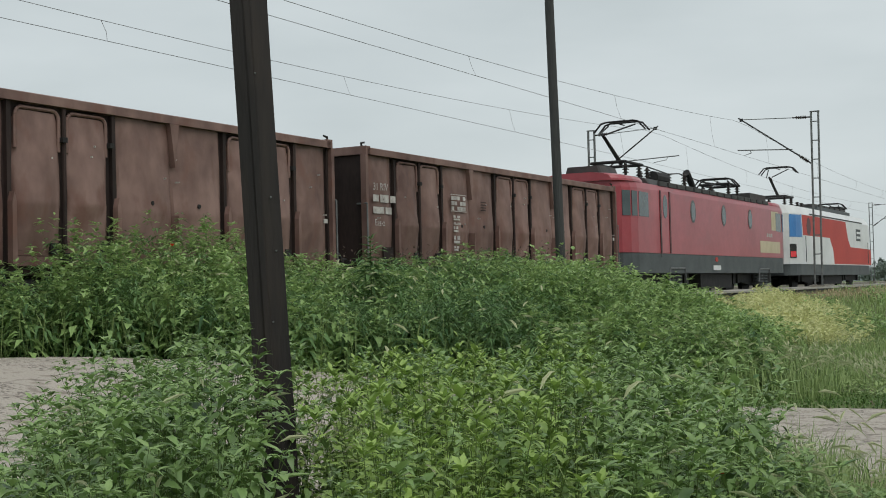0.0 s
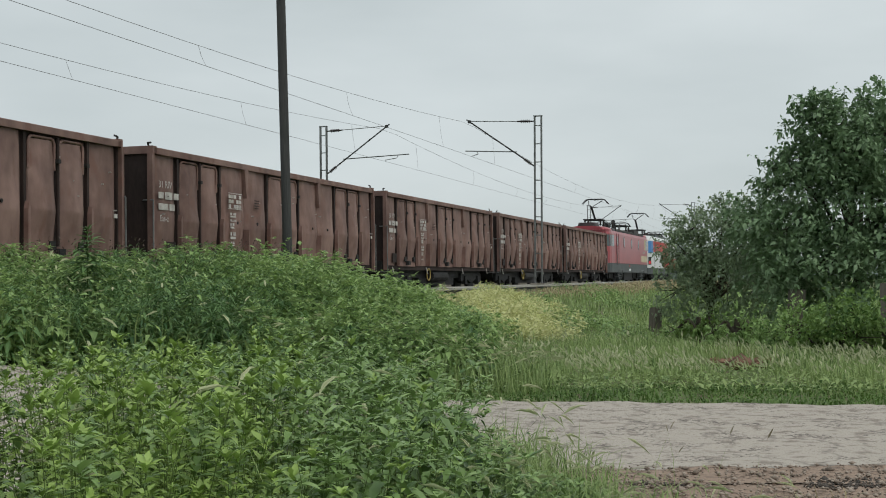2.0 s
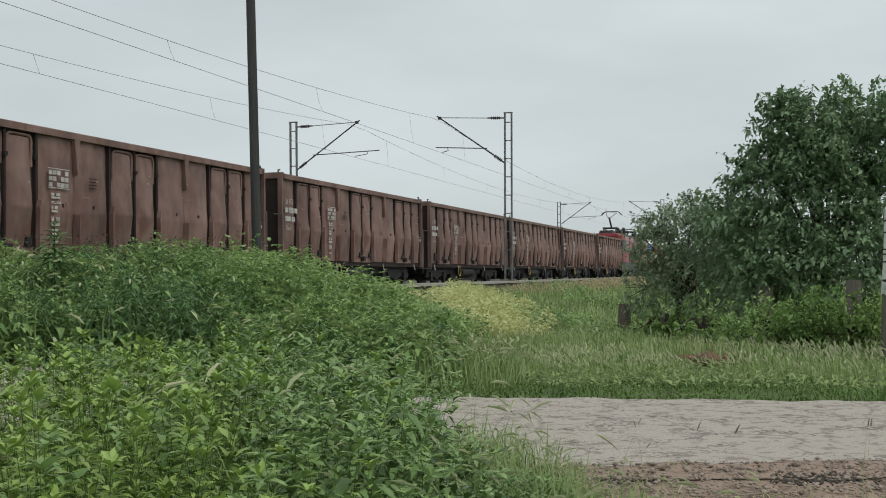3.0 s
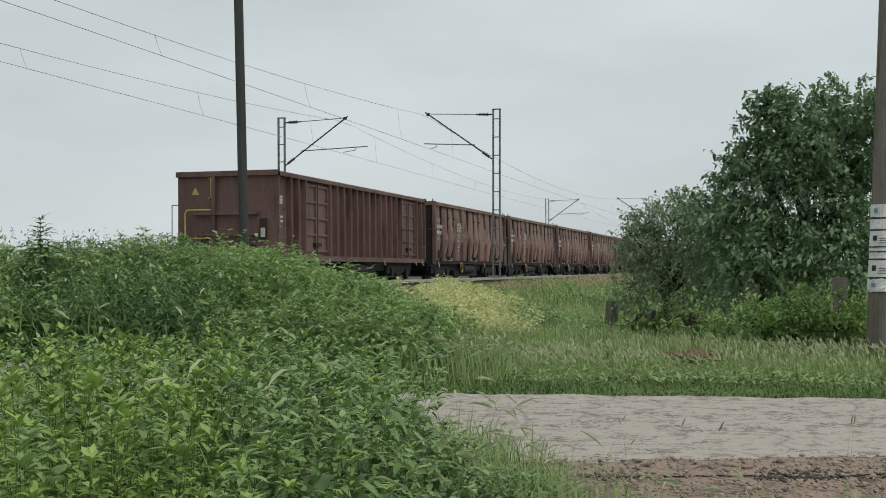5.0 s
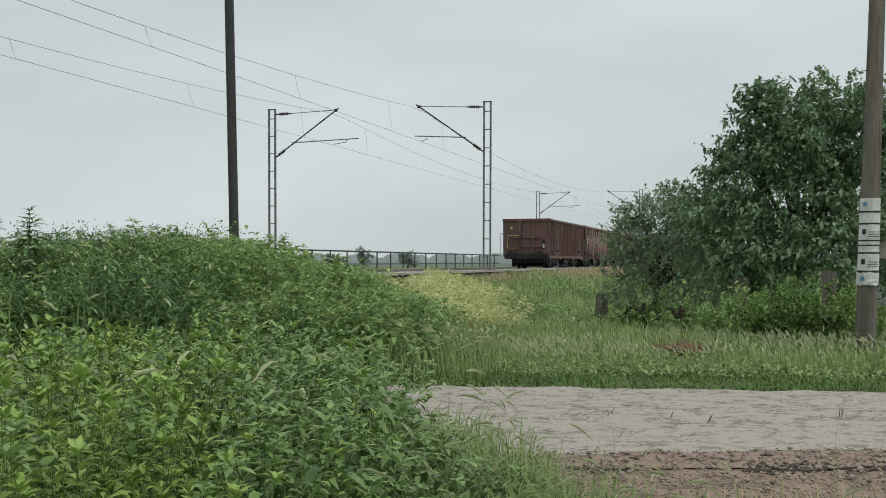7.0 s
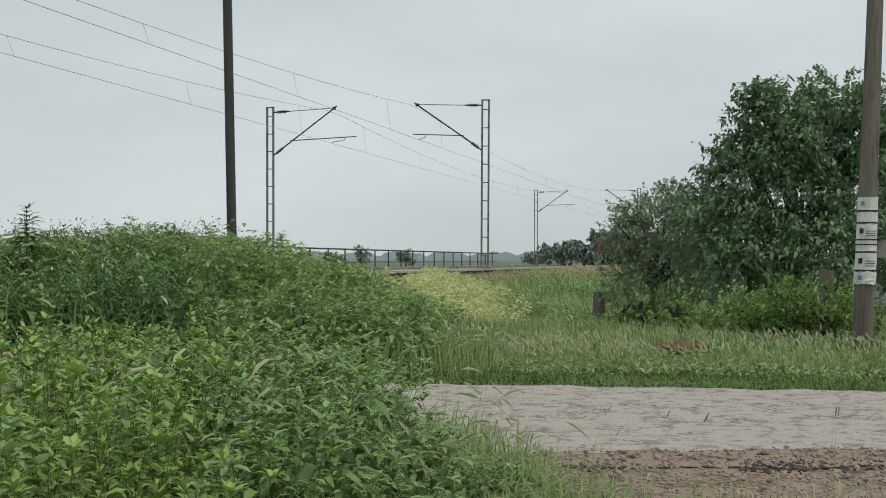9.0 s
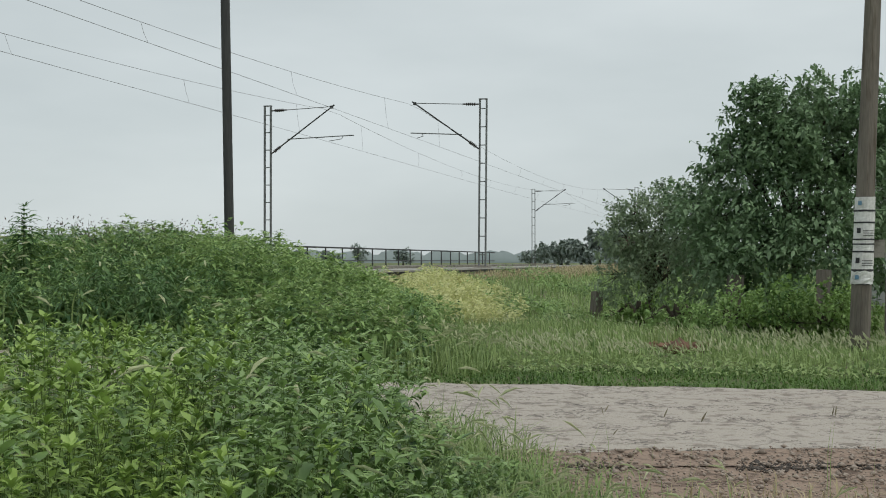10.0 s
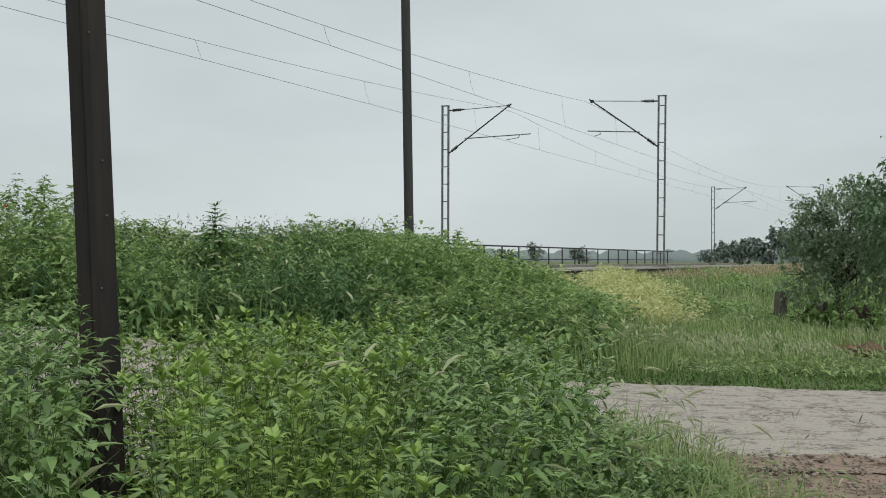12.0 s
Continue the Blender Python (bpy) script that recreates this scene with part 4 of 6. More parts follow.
# the meadow beyond the lane
VERGE = [(24, 16.2), (8, 14.95), (1.3, 14.15), (-2.6, 13.95), (-4.5, 13.75), (-4.2, 15.9), (-2.0, 16.4), (1.3, 16.7), (8, 17.6), (24, 19)]
vxy = scatter(VERGE, 330, rng)
vb = blades(place(vxy, -0.005), rng.uniform(0, 6.28, len(vxy)), rng.uniform(0.03, 0.085, len(vxy)) * (1 + 0.5 * np.sin(vxy[:, 0] * 1.9) * np.sin(vxy[:, 1] * 3.1)), rng.uniform(0.012, 0.024, len(vxy)), rng.uniform(0.5, 1.8, len(vxy)))
vl = leaves(place(vxy[:6000], 0.02), unit(rng.normal(0, 1, (6000, 3)) * (1, 1, 0.2) + (0, 0, 0.45)), rng.uniform(0.03, 0.07, 6000), rng.uniform(0.02, 0.045, 6000), np.full(6000, 0.3), False)
stuff("verge_turf", joined(vb[:2], vl), LAWN, "short bright green turf along the lane's far edge", "turf")
MEADOW = [(16, 16.7), (1.3, 15.35), (-4.3, 14.9), (-4.5, 18), (-5.6, 22), (-4.5, 25), (14, 25)]
mxy = scatter(MEADOW, 260, rng)
mxy = mxy[rng.uniform(0, 1, len(mxy)) < np.clip((mxy[:, 1] - 13.6) / 3.2, 0.3, 1)]
mxy = mxy[np.sin(mxy[:, 0] * 2.7 + 1.3 * np.sin(mxy[:, 1] * 1.1)) * np.sin(mxy[:, 1] * 2.2) + rng.uniform(-0.2, 1.2, len(mxy)) > 0]
mxy = mxy[np.hypot(mxy[:, 0] + 1.25, (mxy[:, 1] - 18.9) * 0.5) > 0.5]
edge = np.clip((mxy[:, 1] - 16.3 + 0.45 * np.sin(mxy[:, 0] * 1.1) + 0.3 * np.sin(mxy[:, 0] * 2.7 + 1)) / 1.6, 0.16, 1.15)
mh = rng.uniform(0.10, 0.32, len(mxy)) * edge * (1 + 0.45 * np.sin(mxy[:, 0] * 1.3) * np.sin(mxy[:, 1] * 0.9))
mb = blades(place(mxy), rng.normal(2.6, 1.6, len(mxy)), mh * 1.15, rng.uniform(0.009, 0.018, len(mxy)), rng.uniform(0.1, 1.0, len(mxy)))
uxy = scatter([(10, 16.0), (1.3, 15.3), (-4.3, 15.0), (-4.6, 19), (-5.4, 22), (10, 22)], 110, rng)
ul = leaves(place(uxy, 0.06), unit(rng.normal(0, 1, (len(uxy), 3)) * (1, 1, 0.2) + (0, 0, 0.5)), rng.uniform(0.07, 0.2, len(uxy)), rng.uniform(0.02, 0.06, len(uxy)), np.full(len(uxy), 0.3), False)
mb = joined(mb[:2], ul)
stuff("meadow_grass", mb[:2], GRASS, "knee-high green meadow grass beyond the lane", "grass")
pxy = scatter([(5.0, 17.4), (-2.5, 16.7), (-4.0, 16.0), (-4.5, 18.6), (-1.0, 21.2), (5.0, 20.5)], 80, rng)
pxy = np.concatenate([pxy, scatter([(6, 17.4), (-4.2, 17.4), (-5.2, 22), (-5, 26), (6, 26)], 14, rng)])
pxy = pxy[np.sin(pxy[:, 0] * 1.9) * np.sin(pxy[:, 1] * 2.7) + 0.7 * np.sin(pxy[:, 0] * 0.9 + pxy[:, 1] * 1.3) + rng.uniform(0, 1.3, len(pxy)) > 0.55]
pxy = pxy[np.hypot(pxy[:, 0] + 1.25, (pxy[:, 1] - 18.9) * 0.6) > 0.7]
seed_heads(pxy, rng.uniform(0.13, 0.32, len(pxy)), rng, 0.115, "meadow_ears", "pale whitish grass ears in the meadow", 2.6, PALE_EAR, 0.22, 0.5)
FIELD = [(14, 25), (-4.5, 25), (-5.6, 22), (-7.4, 25), (-10.4, 31), (-10.7, 100), (6, 100), (14, 60)]
dxy = scatter(FIELD, 26, rng)
dxy = dxy[rng.uniform(0, 1, len(dxy)) < np.clip(34 / dxy[:, 1], 0.25, 1)]
dxy = dxy[(dxy[:, 0] > -9.4) | (dxy[:, 1] > 60)]
dw = np.clip(dxy[:, 1] / 30, 1, 3)
db = blades(place(dxy), rng.uniform(0, 6.28, len(dxy)), rng.uniform(0.25, 0.5, len(dxy)), 0.02 * dw, rng.uniform(0.4, 1.5, len(dxy)))
stuff("field_grass", db[:2], GRASS, "long green grass of the field by the platform", "grass")
sxy = scatter([(-10.6, 31), (-9.4, 31), (-8.6, 60), (-7.5, 120), (-10.6, 120)], 45, rng)
sb = blades(place(sxy), rng.uniform(0, 6.28, len(sxy)), rng.uniform(0.12, 0.3, len(sxy)) * np.interp(sxy[:, 1], [35, 55, 80], [0.6, 1.1, 1.5]), 0.012 * np.clip(sxy[:, 1] / 25, 1, 3), rng.uniform(0.1, 0.8, len(sxy)))
sl = leaves(sb[2], unit(rng.normal(0, 0.5, (len(sxy), 3)) + (0, 0, 1)), rng.uniform(0.1, 0.16, len(sxy)), 0.02 * np.clip(sxy[:, 1] / 25, 1, 3), 0 * sxy[:, 0], False)
stuff("dry_grass", joined(sb[:2], sl), STRAW, "straw-coloured dry grass at the foot of the platform wall", "dry grass")
yy = scatter([(-7.0, 25.0), (-5.9, 23.0), (-5.2, 23.6), (-6.0, 27.4), (-6.6, 30), (-7.6, 35.2), (-9.5, 36.8), (-8.9, 31.8)], 70, rng)
yy = yy[np.sin(yy[:, 0] * 3.1) * np.sin(yy[:, 1] * 1.3) > -0.45]
yy = yy + rng.normal(0, 0.42, yy.shape)
yh = 0.5 * rng.uniform(0.4, 1.0, len(yy)) * (1 + 0.3 * np.sin(yy[:, 0] * 2.1) * np.sin(yy[:, 1] * 1.7))
lf, st, _ = weed_plants(yy, yh, rng, 0.16, 0.5, 9, 0.35, 0.3, False, 0.15, pairs=2, first=0.45)
stuff("yellow_weeds", joined(lf, st), YELLEAF, "pale yellow-green patch of flowering weeds", "weeds")


cxy = scatter(FIELD[:6] + [(4, 70), (12, 50)], 3, rng)
cxy = cxy[(np.sin(cxy[:, 0] * 0.9 + 1) * np.sin(cxy[:, 1] * 0.45) > 0.15) & (cxy[:, 1] < 60)]
lf, st, _ = weed_plants(cxy, rng.uniform(0.2, 0.5, len(cxy)), rng, 0.2, 0.45, 8, 0.3, 0.4, False, 0.2)
stuff("field_weeds", joined(lf, st), BANKLEAF, "scattered low green weeds in the field", "weeds")


# ---- tree, bushes and undergrowth ----
def crown(lobes, per_m2, leaf, r, fine=False):
    """Leaves in small clumps on twig ends over rounded, overlapping lobes: (x, y, z, radius across, radius up)."""
    ps, ds = [], []
    for x, y, z, a, c in lobes:
        size = np.array([a, a, c])
        clumps = max(6, int(per_m2 * 4 * math.pi * a * c / 22))
        o = unit(r.normal(0, 1, (clumps, 3)))
        k = r.uniform(0.25, 1.0, clumps) ** 0.5 * (1 + 0.2 * np.sin(o[:, 0] * 6 + x * 3) * np.sin(o[:, 2] * 7 + y)) * r.uniform(0.85, 1.14, clumps)
        core = np.array([x, y, z]) + o * size * k[:, None]
        grow = unit(o + (0, 0, 0.5) + r.normal(0, 0.35, (clumps, 3)))
        reach = min(0.34, 0.42 * a) * r.uniform(0.6, 1.3, clumps)
        n = 22
        f = r.uniform(-0.6, 1.0, (clumps, n))
        p = core[:, None] + grow[:, None] * (f * reach[:, None])[..., None] + r.normal(0, 0.3, (clumps, n, 3)) * (reach[:, None] * (1.05 - 0.75 * np.abs(f)))[..., None]
        ps.append(p.reshape(-1, 3))
        ds.append(unit(grow[:, None] * 0.6 + r.normal(0, 0.65, (clumps, n, 3)) + (0, 0, -0.1)).reshape(-1, 3))
    p, d = np.concatenate(ps), np.concatenate(ds)
    ok = p[:, 2] > ground_z(p[:, 0], p[:, 1]) + 0.08
    p, d = p[ok], d[ok]
    L = leaf * r.uniform(0.55, 1.25, len(p))
    return leaves(p, d, L, L * 0.62, r.uniform(0.1, 0.6, len(p)), fine, 0.3, r.normal(0, 0.6, len(p)))


def sprays(tips, r, leaf):
    """Shoots that stick out of the crown: (from, to) with leaves along them."""
    vs = []
    for p, q in tips:
        p, q = np.array(p, float), np.array(q, float)
        n = 16
        f = r.uniform(0.15, 1.0, n)
        d = unit((q - p) * 0.5 + r.normal(0, 0.6, (n, 3)))
        L = leaf * r.uniform(0.7, 1.2, n)
        vs += [leaves(p + (q - p) * f[:, None], d, L, L * 0.5, r.uniform(0.2, 0.8, n), True, 0.3), stems(p[None], q[None], np.array([0.008]), np.array([0.003]))]
    return joined(*vs)


def tree(name, base, height, lobes, per_m2, leaf, material, label, category, shoots=(), seed=1):
    r = np.random.default_rng(seed)
    t = thing(name, label, category)
    x, y = base
    z = float(ground_z(x, y))
    bm = B()
    fork = Vector((x + 0.1, y, z + height * 0.3))
    rod(bm, (x, y, z - 0.1), fork, 0.16 * height / 5, 0.11 * height / 5, 9)
    part("trunk", bm, BARK, t)
    for lx, ly, lz, a, c in lobes:
        limb = B()
        m = fork.lerp(Vector((lx, ly, lz)), 0.5) + Vector((0, 0, 0.25))
        rod(limb, fork, m, 0.06, 0.04, 6), rod(limb, m, (lx, ly, lz), 0.04, 0.015, 6)
        for k in range(5):
            e = Vector(unit(r.normal(0, 1, 3))) * a * 0.85
            rod(limb, (lx, ly, lz), Vector((lx, ly, lz)) + e, 0.014, 0.005, 4)
        part("limb", limb, BARK, t)
    cr = crown(lobes, per_m2, leaf, r)
    shoots = list(shoots)
    for lx, ly, lz, a, c in lobes:
        for k in range(5 if height > 2 else 2):
            e = unit(r.normal(0, 1, 3) + np.array([0, 0, 0.5]))
            q = np.array([lx, ly, lz]) + e * np.array([a, a, c]) * 0.9
            shoots.append((tuple(q), tuple(q + e * r.uniform(0.15, 0.32))))
    if shoots:
        cr = joined(cr, sprays(shoots, r, leaf * 1.1))
    part("crown", triangles("crown", *cr, material), material, t)
    return t


tree("fruit_tree", (0.55, 25.2), 5.0, [(0.45, 25, 2.6, 1.1, 1.0), (0.75, 25, 3.6, 1.05, 0.9), (1.5, 25.3, 3.9, 1.0, 0.85), (1.9, 25.2, 2.8, 1.0, 1.0), (0.35, 25, 4.25, 0.6, 0.5), (1.25, 25, 4.5, 0.65, 0.42), (-0.35, 25, 3.1, 0.7, 0.65),
      (0.1, 24.5, 1.55, 0.95, 0.75), (1.2, 24.4, 1.6, 1.0, 0.8), (2.2, 25, 1.7, 0.8, 0.8), (2.6, 25.5, 3.7, 1.0, 1.0), (-0.75, 24.9, 2.2, 0.75, 0.75), (2.1, 25.2, 4.4, 0.6, 0.5), (-0.1, 25, 4.1, 0.55, 0.55), (0.3, 25, 3.5, 0.8, 0.7), (-0.6, 25, 3.5, 0.42, 0.42), (-1.35, 25.3, 2.4, 0.5, 0.5), (-0.15, 25, 4.55, 0.35, 0.32), (-0.6, 24.7, 1.4, 0.8, 0.8)], 265, 0.12, TREELEAF,
     "dense dark green broad-leaved tree beside the old fence", "tree",
     [((-0.3, 25, 4.2), (-0.55, 24.9, 4.85)), ((0.2, 25, 4.5), (-0.1, 25, 5.0)), ((0.4, 25, 4.6), (0.45, 25, 4.98)), ((1.2, 25, 4.7), (1.05, 25, 5.05)), ((1.5, 25, 4.7), (1.65, 25, 5.08)), ((-0.7, 25, 3.4), (-1.35, 25, 3.75)),
      ((-0.6, 25, 3.0), (-1.3, 25, 3.35)), ((-0.9, 25, 2.7), (-1.75, 25, 3.0)), ((-0.2, 25, 3.9), (-0.75, 25, 4.3)), ((0.9, 25, 4.7), (0.8, 25, 5.0)), ((1.9, 25, 4.6), (1.95, 25, 5.02))], 4)
tree("dark_bush", (-2.5, 28.2), 2.6, [(-2.9, 28, 1.9, 0.62, 0.75), (-2.3, 28, 2.1, 0.7, 0.8), (-3.1, 28.3, 1.1, 0.6, 0.7), (-2.0, 27.6, 1.2, 0.8, 0.85), (-1.5, 27.2, 2.2, 0.75, 0.8), (-2.7, 28, 2.5, 0.35, 0.4), (-1.2, 26.6, 1.3, 0.7, 0.8), (-2.0, 28, 2.75, 0.4, 0.35), (-1.0, 26.4, 2.4, 0.6, 0.7)],
     380, 0.085, BUSHLEAF, "grey-green dense bush beside the tree", "bush",
     [((-2.9, 28, 2.4), (-3.15, 28, 2.85)), ((-3.2, 28, 2.1), (-3.65, 28, 2.3)), ((-2.1, 28, 2.8), (-2.15, 28, 3.25)), ((-1.5, 27.5, 2.8), (-1.65, 27.5, 3.2))], 5)
for i, (x, y, s, n) in enumerate(((0.15, 21.3, 0.66, 0), (-0.45, 22.0, 0.5, 0), (0.95, 21.5, 0.62, 0), (-1.6, 23.6, 0.3, 1), (-2.4, 24.8, 0.28, 1), (2.6, 21.9, 0.5, 1), (3.6, 22.3, 0.55, 0))):
    tree("shrub", (x, y), 0.9, [(x, y, 0.45, s, s), (x + 0.35, y - 0.2, 0.4, s * 0.8, s * 0.75), (x - 0.4, y, 0.36, s * 0.8, s * 0.7)], 300, 0.09, SHRUBLEAF if i % 2 == 0 else BANKLEAF,
         "low leafy green shrub under the tree", "shrub", [((x, y, 0.7), (x + 0.1, y - 0.1, 1.12)), ((x + 0.3, y, 0.6), (x + 0.5, y - 0.1, 0.95))], 20 + i)
rub = rng.normal((-1.3, 19.9), (0.26, 0.2), (160, 2))
stones("rubble", 160, rub, 0.05, RUBBLE, "small heap of orange-brown brick rubble in the grass", "rubble", 0.09)
stones("rubble_heap", 90, rng.normal((-1.3, 19.95), (0.22, 0.16), (90, 2)), 0.11, RUBBLE, "orange-brown brick rubble heap", "rubble", 0.03)

# ---- the house behind the tree ----
house = thing("house", "grey plastered house with a dark tiled roof behind the tree", "house")
part("wall", box(B(), 3.15, 12.0, 33.0, 41.0, -0.1, 5.0), PLASTER, house)
part("roof", prism(B(), [(2.75, 5.0), (12.4, 5.0), (7.6, 8.0)], "y", 32.5, 41.5), TILE, house)
part("eaves_board", box(B(), 2.72, 12.43, 32.46, 32.498, 4.86, 5.06), GRIME, house)
win = part("window", box(B(), 4.6, 5.8, 32.95, 33.05, 2.9, 4.1), GLASS, house)
part("window_frame", prism(B(), [(4.5, 2.8), (5.9, 2.8), (5.9, 2.9), (4.5, 2.9)], "y", 32.9, 32.999), WHITE, win)

# ---- distance ----
def far_tree(x, y, w, h, seed, material, label):
    r = np.random.default_rng(seed)
    t = thing("far_tree", label, "tree", "trees far across the fields")
    zg = float(ground_z(x, y))
    part("trunk", rod(B(), (x, y, zg - 0.2), (x, y, zg + h * 0.5), 0.25, 0.15, 6), BARK, t)
    lobes = [(x + r.uniform(-0.34, 0.34) * w, y + r.uniform(-0.2, 0.2) * w, zg + h * r.uniform(0.3, 0.72), w * r.uniform(0.16, 0.28), h * r.uniform(0.16, 0.27)) for _ in range(9)]
    part("crown", triangles("crown", *crown(lobes, 220 / w / w * 3, w * 0.07, r), material), material, t)


# trees across the fields; their foliage colour has the haze mixed in
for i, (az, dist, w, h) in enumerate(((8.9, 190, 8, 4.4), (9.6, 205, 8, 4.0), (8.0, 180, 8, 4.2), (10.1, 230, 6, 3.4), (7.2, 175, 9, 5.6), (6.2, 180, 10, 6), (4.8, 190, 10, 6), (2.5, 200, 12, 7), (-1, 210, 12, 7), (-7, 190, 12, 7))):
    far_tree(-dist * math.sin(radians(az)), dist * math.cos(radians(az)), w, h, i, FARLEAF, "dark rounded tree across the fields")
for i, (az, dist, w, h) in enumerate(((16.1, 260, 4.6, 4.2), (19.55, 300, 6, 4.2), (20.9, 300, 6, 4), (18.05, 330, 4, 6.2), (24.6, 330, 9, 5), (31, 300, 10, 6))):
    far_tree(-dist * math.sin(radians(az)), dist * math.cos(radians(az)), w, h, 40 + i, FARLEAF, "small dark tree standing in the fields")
# distant woods: two ragged bands, their haze painted by the pale colour
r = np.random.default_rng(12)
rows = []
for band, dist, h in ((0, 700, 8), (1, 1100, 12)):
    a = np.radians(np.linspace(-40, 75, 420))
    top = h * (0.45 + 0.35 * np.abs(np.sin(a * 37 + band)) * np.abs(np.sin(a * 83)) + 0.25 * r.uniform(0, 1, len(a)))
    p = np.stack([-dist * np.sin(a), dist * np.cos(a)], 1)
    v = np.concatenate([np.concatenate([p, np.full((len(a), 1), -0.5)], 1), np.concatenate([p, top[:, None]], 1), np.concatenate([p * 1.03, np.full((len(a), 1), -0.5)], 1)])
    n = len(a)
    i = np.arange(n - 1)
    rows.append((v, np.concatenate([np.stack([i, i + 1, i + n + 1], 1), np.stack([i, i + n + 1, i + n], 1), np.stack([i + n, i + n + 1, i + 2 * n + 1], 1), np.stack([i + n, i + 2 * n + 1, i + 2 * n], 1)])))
tagged(new("backdrop", triangles("backdrop", *joined(*rows), HAZELEAF)), "grey-green line of distant woods, haze in its colour", "woods", kind="structure")


# ---- the train: built at the origin, rear end at y = 0, rails at z = 0, this side towards +x ----
WIDE, FLOOR, TOP = 1.45, 0.95, 3.227


def swollen(y0, y1, z0, z1, x, deep, r, notch=0.0):
    """A sheet-steel panel pushed out by its load, with a crease below the middle. notch: cut upper corners."""
    bm = B()
    across = (0.0, 0.03, 0.09, 0.2, 0.35, 0.5, 0.65, 0.8, 0.91, 0.97, 1.0)
    levels = (0.0, 0.1, 0.22, 0.345, 0.365, 0.385, 0.5, 0.62, 0.74, 0.87, 1.0)
    ph = [r.uniform(0, 6.28) for _ in range(4)]
    v = []
    for t in levels:
        row = []
        for i, s in enumerate(across):
            full = min(1.0, math.sin(math.pi * s) ** 0.55 * 1.15) if 0 < s < 1 else 0.0
            lean = 1.0 - abs(t - 0.365) / (0.365 if t < 0.365 else 0.635)
            z = z0 + (z1 - z0) * t
            if notch and t == 1.0 and i < 2 or notch and t == 1.0 and i > len(across) - 3:
                z -= notch
            dent = 0.016 * math.sin(s * 7 + ph[0]) * math.sin(t * 8 + ph[1]) + 0.01 * math.sin(s * 15 + ph[2]) * math.sin(t * 13 + ph[3])
            row.append(bm.verts.new((x + (deep * (0.3 + 0.7 * lean) + dent) * full, y0 + (y1 - y0) * s + 0.012 * math.sin(t * 9 + ph[0] + i), z)))
        v.append(row)
    n = len(across) - 1
    for a, b in zip(v, v[1:]):
        for i in range(n):
            bm.faces.new((a[i], a[i + 1], b[i + 1], b[i]))
    edge = v[0] + [row[-1] for row in v[1:]] + v[-1][-2::-1] + [row[0] for row in v[-2:0:-1]]
    inner = [bm.verts.new((x - 0.05, e.co.y, e.co.z)) for e in edge]
    for i in range(len(edge)):
        k = (i + 1) % len(edge)
        bm.faces.new((edge[i], edge[k], inner[k], inner[i]))
    me = mesh_of("panel", bm, RUST, True)
    me.set_sharp_from_angle(angle=radians(24))
    return me


def mirrored(me):
    m = me.copy()
    m.transform(Matrix.Scale(-1, 4, (1, 0, 0)))
    m.flip_normals()
    return m


def both(name, bm, material, parent, label="", smooth=False):
    """A part and its mirror image on the far side."""
    a = part(name, bm, material, parent, label, smooth)
    part(name, mirrored(a.data), material, parent, label)
    return a


def bogie(parent, y, axles, wheel, frame_z=0.72):
    bg = thing("bogie", "", "")
    bg.parent = parent
    bg.location = (0, y, 0)
    side = mesh_of("side_frame", prism(B(), [(axles[0] - 0.55, 0.42), (axles[0] + 0.3, 0.5), (0, 0.34), (axles[-1] - 0.3, 0.5), (axles[-1] + 0.55, 0.42), (axles[-1] + 0.5, frame_z), (axles[0] - 0.5, frame_z)], "x", 0.98, 1.1), GRIME)
    part("side_frame", side, GRIME, bg), part("side_frame", mirrored(side), GRIME, bg)
    for a in axles:
        for s in (-1, 1):
            bm = rod(B(), (s * 0.68, a, wheel), (s * 0.82, a, wheel), wheel, wheel, 20)
            rod(bm, (s * 0.82, a, wheel), (s * 1.14, a, wheel), 0.11, 0.1, 10)
            part("wheel", bm, GRIME, bg)
            part("axlebox", box(B(), min(s * 1.0, s * 1.16), max(s * 1.0, s * 1.16), a - 0.14, a + 0.14, wheel - 0.16, wheel + 0.16), GRIME, bg)
        part("axle", rod(B(), (-0.7, a, wheel), (0.7, a, wheel), 0.08), GRIME, bg)
    return bg


def buffers(parent, ends, z=1.05):
    for y, s in ends:
        for x in (-0.875, 0.875):
            bm = rod(B(), (x, y, z), (x, y + s * 0.38, z), 0.09, 0.08, 10)
            rod(bm, (x, y + s * 0.38, z), (x, y + s * 0.43, z), 0.22, 0.22, 16)
            part("buffer", bm, GRIME, parent)
        part("coupling", bar_chain(B(), [(0, y, z), (0, y + s * 0.35, z - 0.05), (0, y + s * 0.4, z - 0.35)], 0.04), GRIME, parent)


def text_on(parent, words, y, z, size, x, flip=1):
    """Stencilled words on the side that faces +x."""
    c = bpy.data.curves.new("stencil", "FONT")
    c.body, c.size, c.align_x = words, size, "LEFT"
    tmp = bpy.data.objects.new("stencil", c)
    me = bpy.data.meshes.new_from_object(tmp)
    bpy.data.objects.remove(tmp)
    me.transform(Matrix.Translation((x, y, z)) @ Matrix(((0, 0, 1, 0), (1, 0, 0, 0), (0, 1, 0, 0), (0, 0, 0, 1))))
    me.materials.append(STENCIL)
    return part("stencil", me, STENCIL, parent)


def dash(parent, y0, y1, z0, z1, x, material=STENCIL, name="stencil_bar"):
    return part(name, box(B(), x - 0.004, x, y0, y1, z0, z1), material, parent)


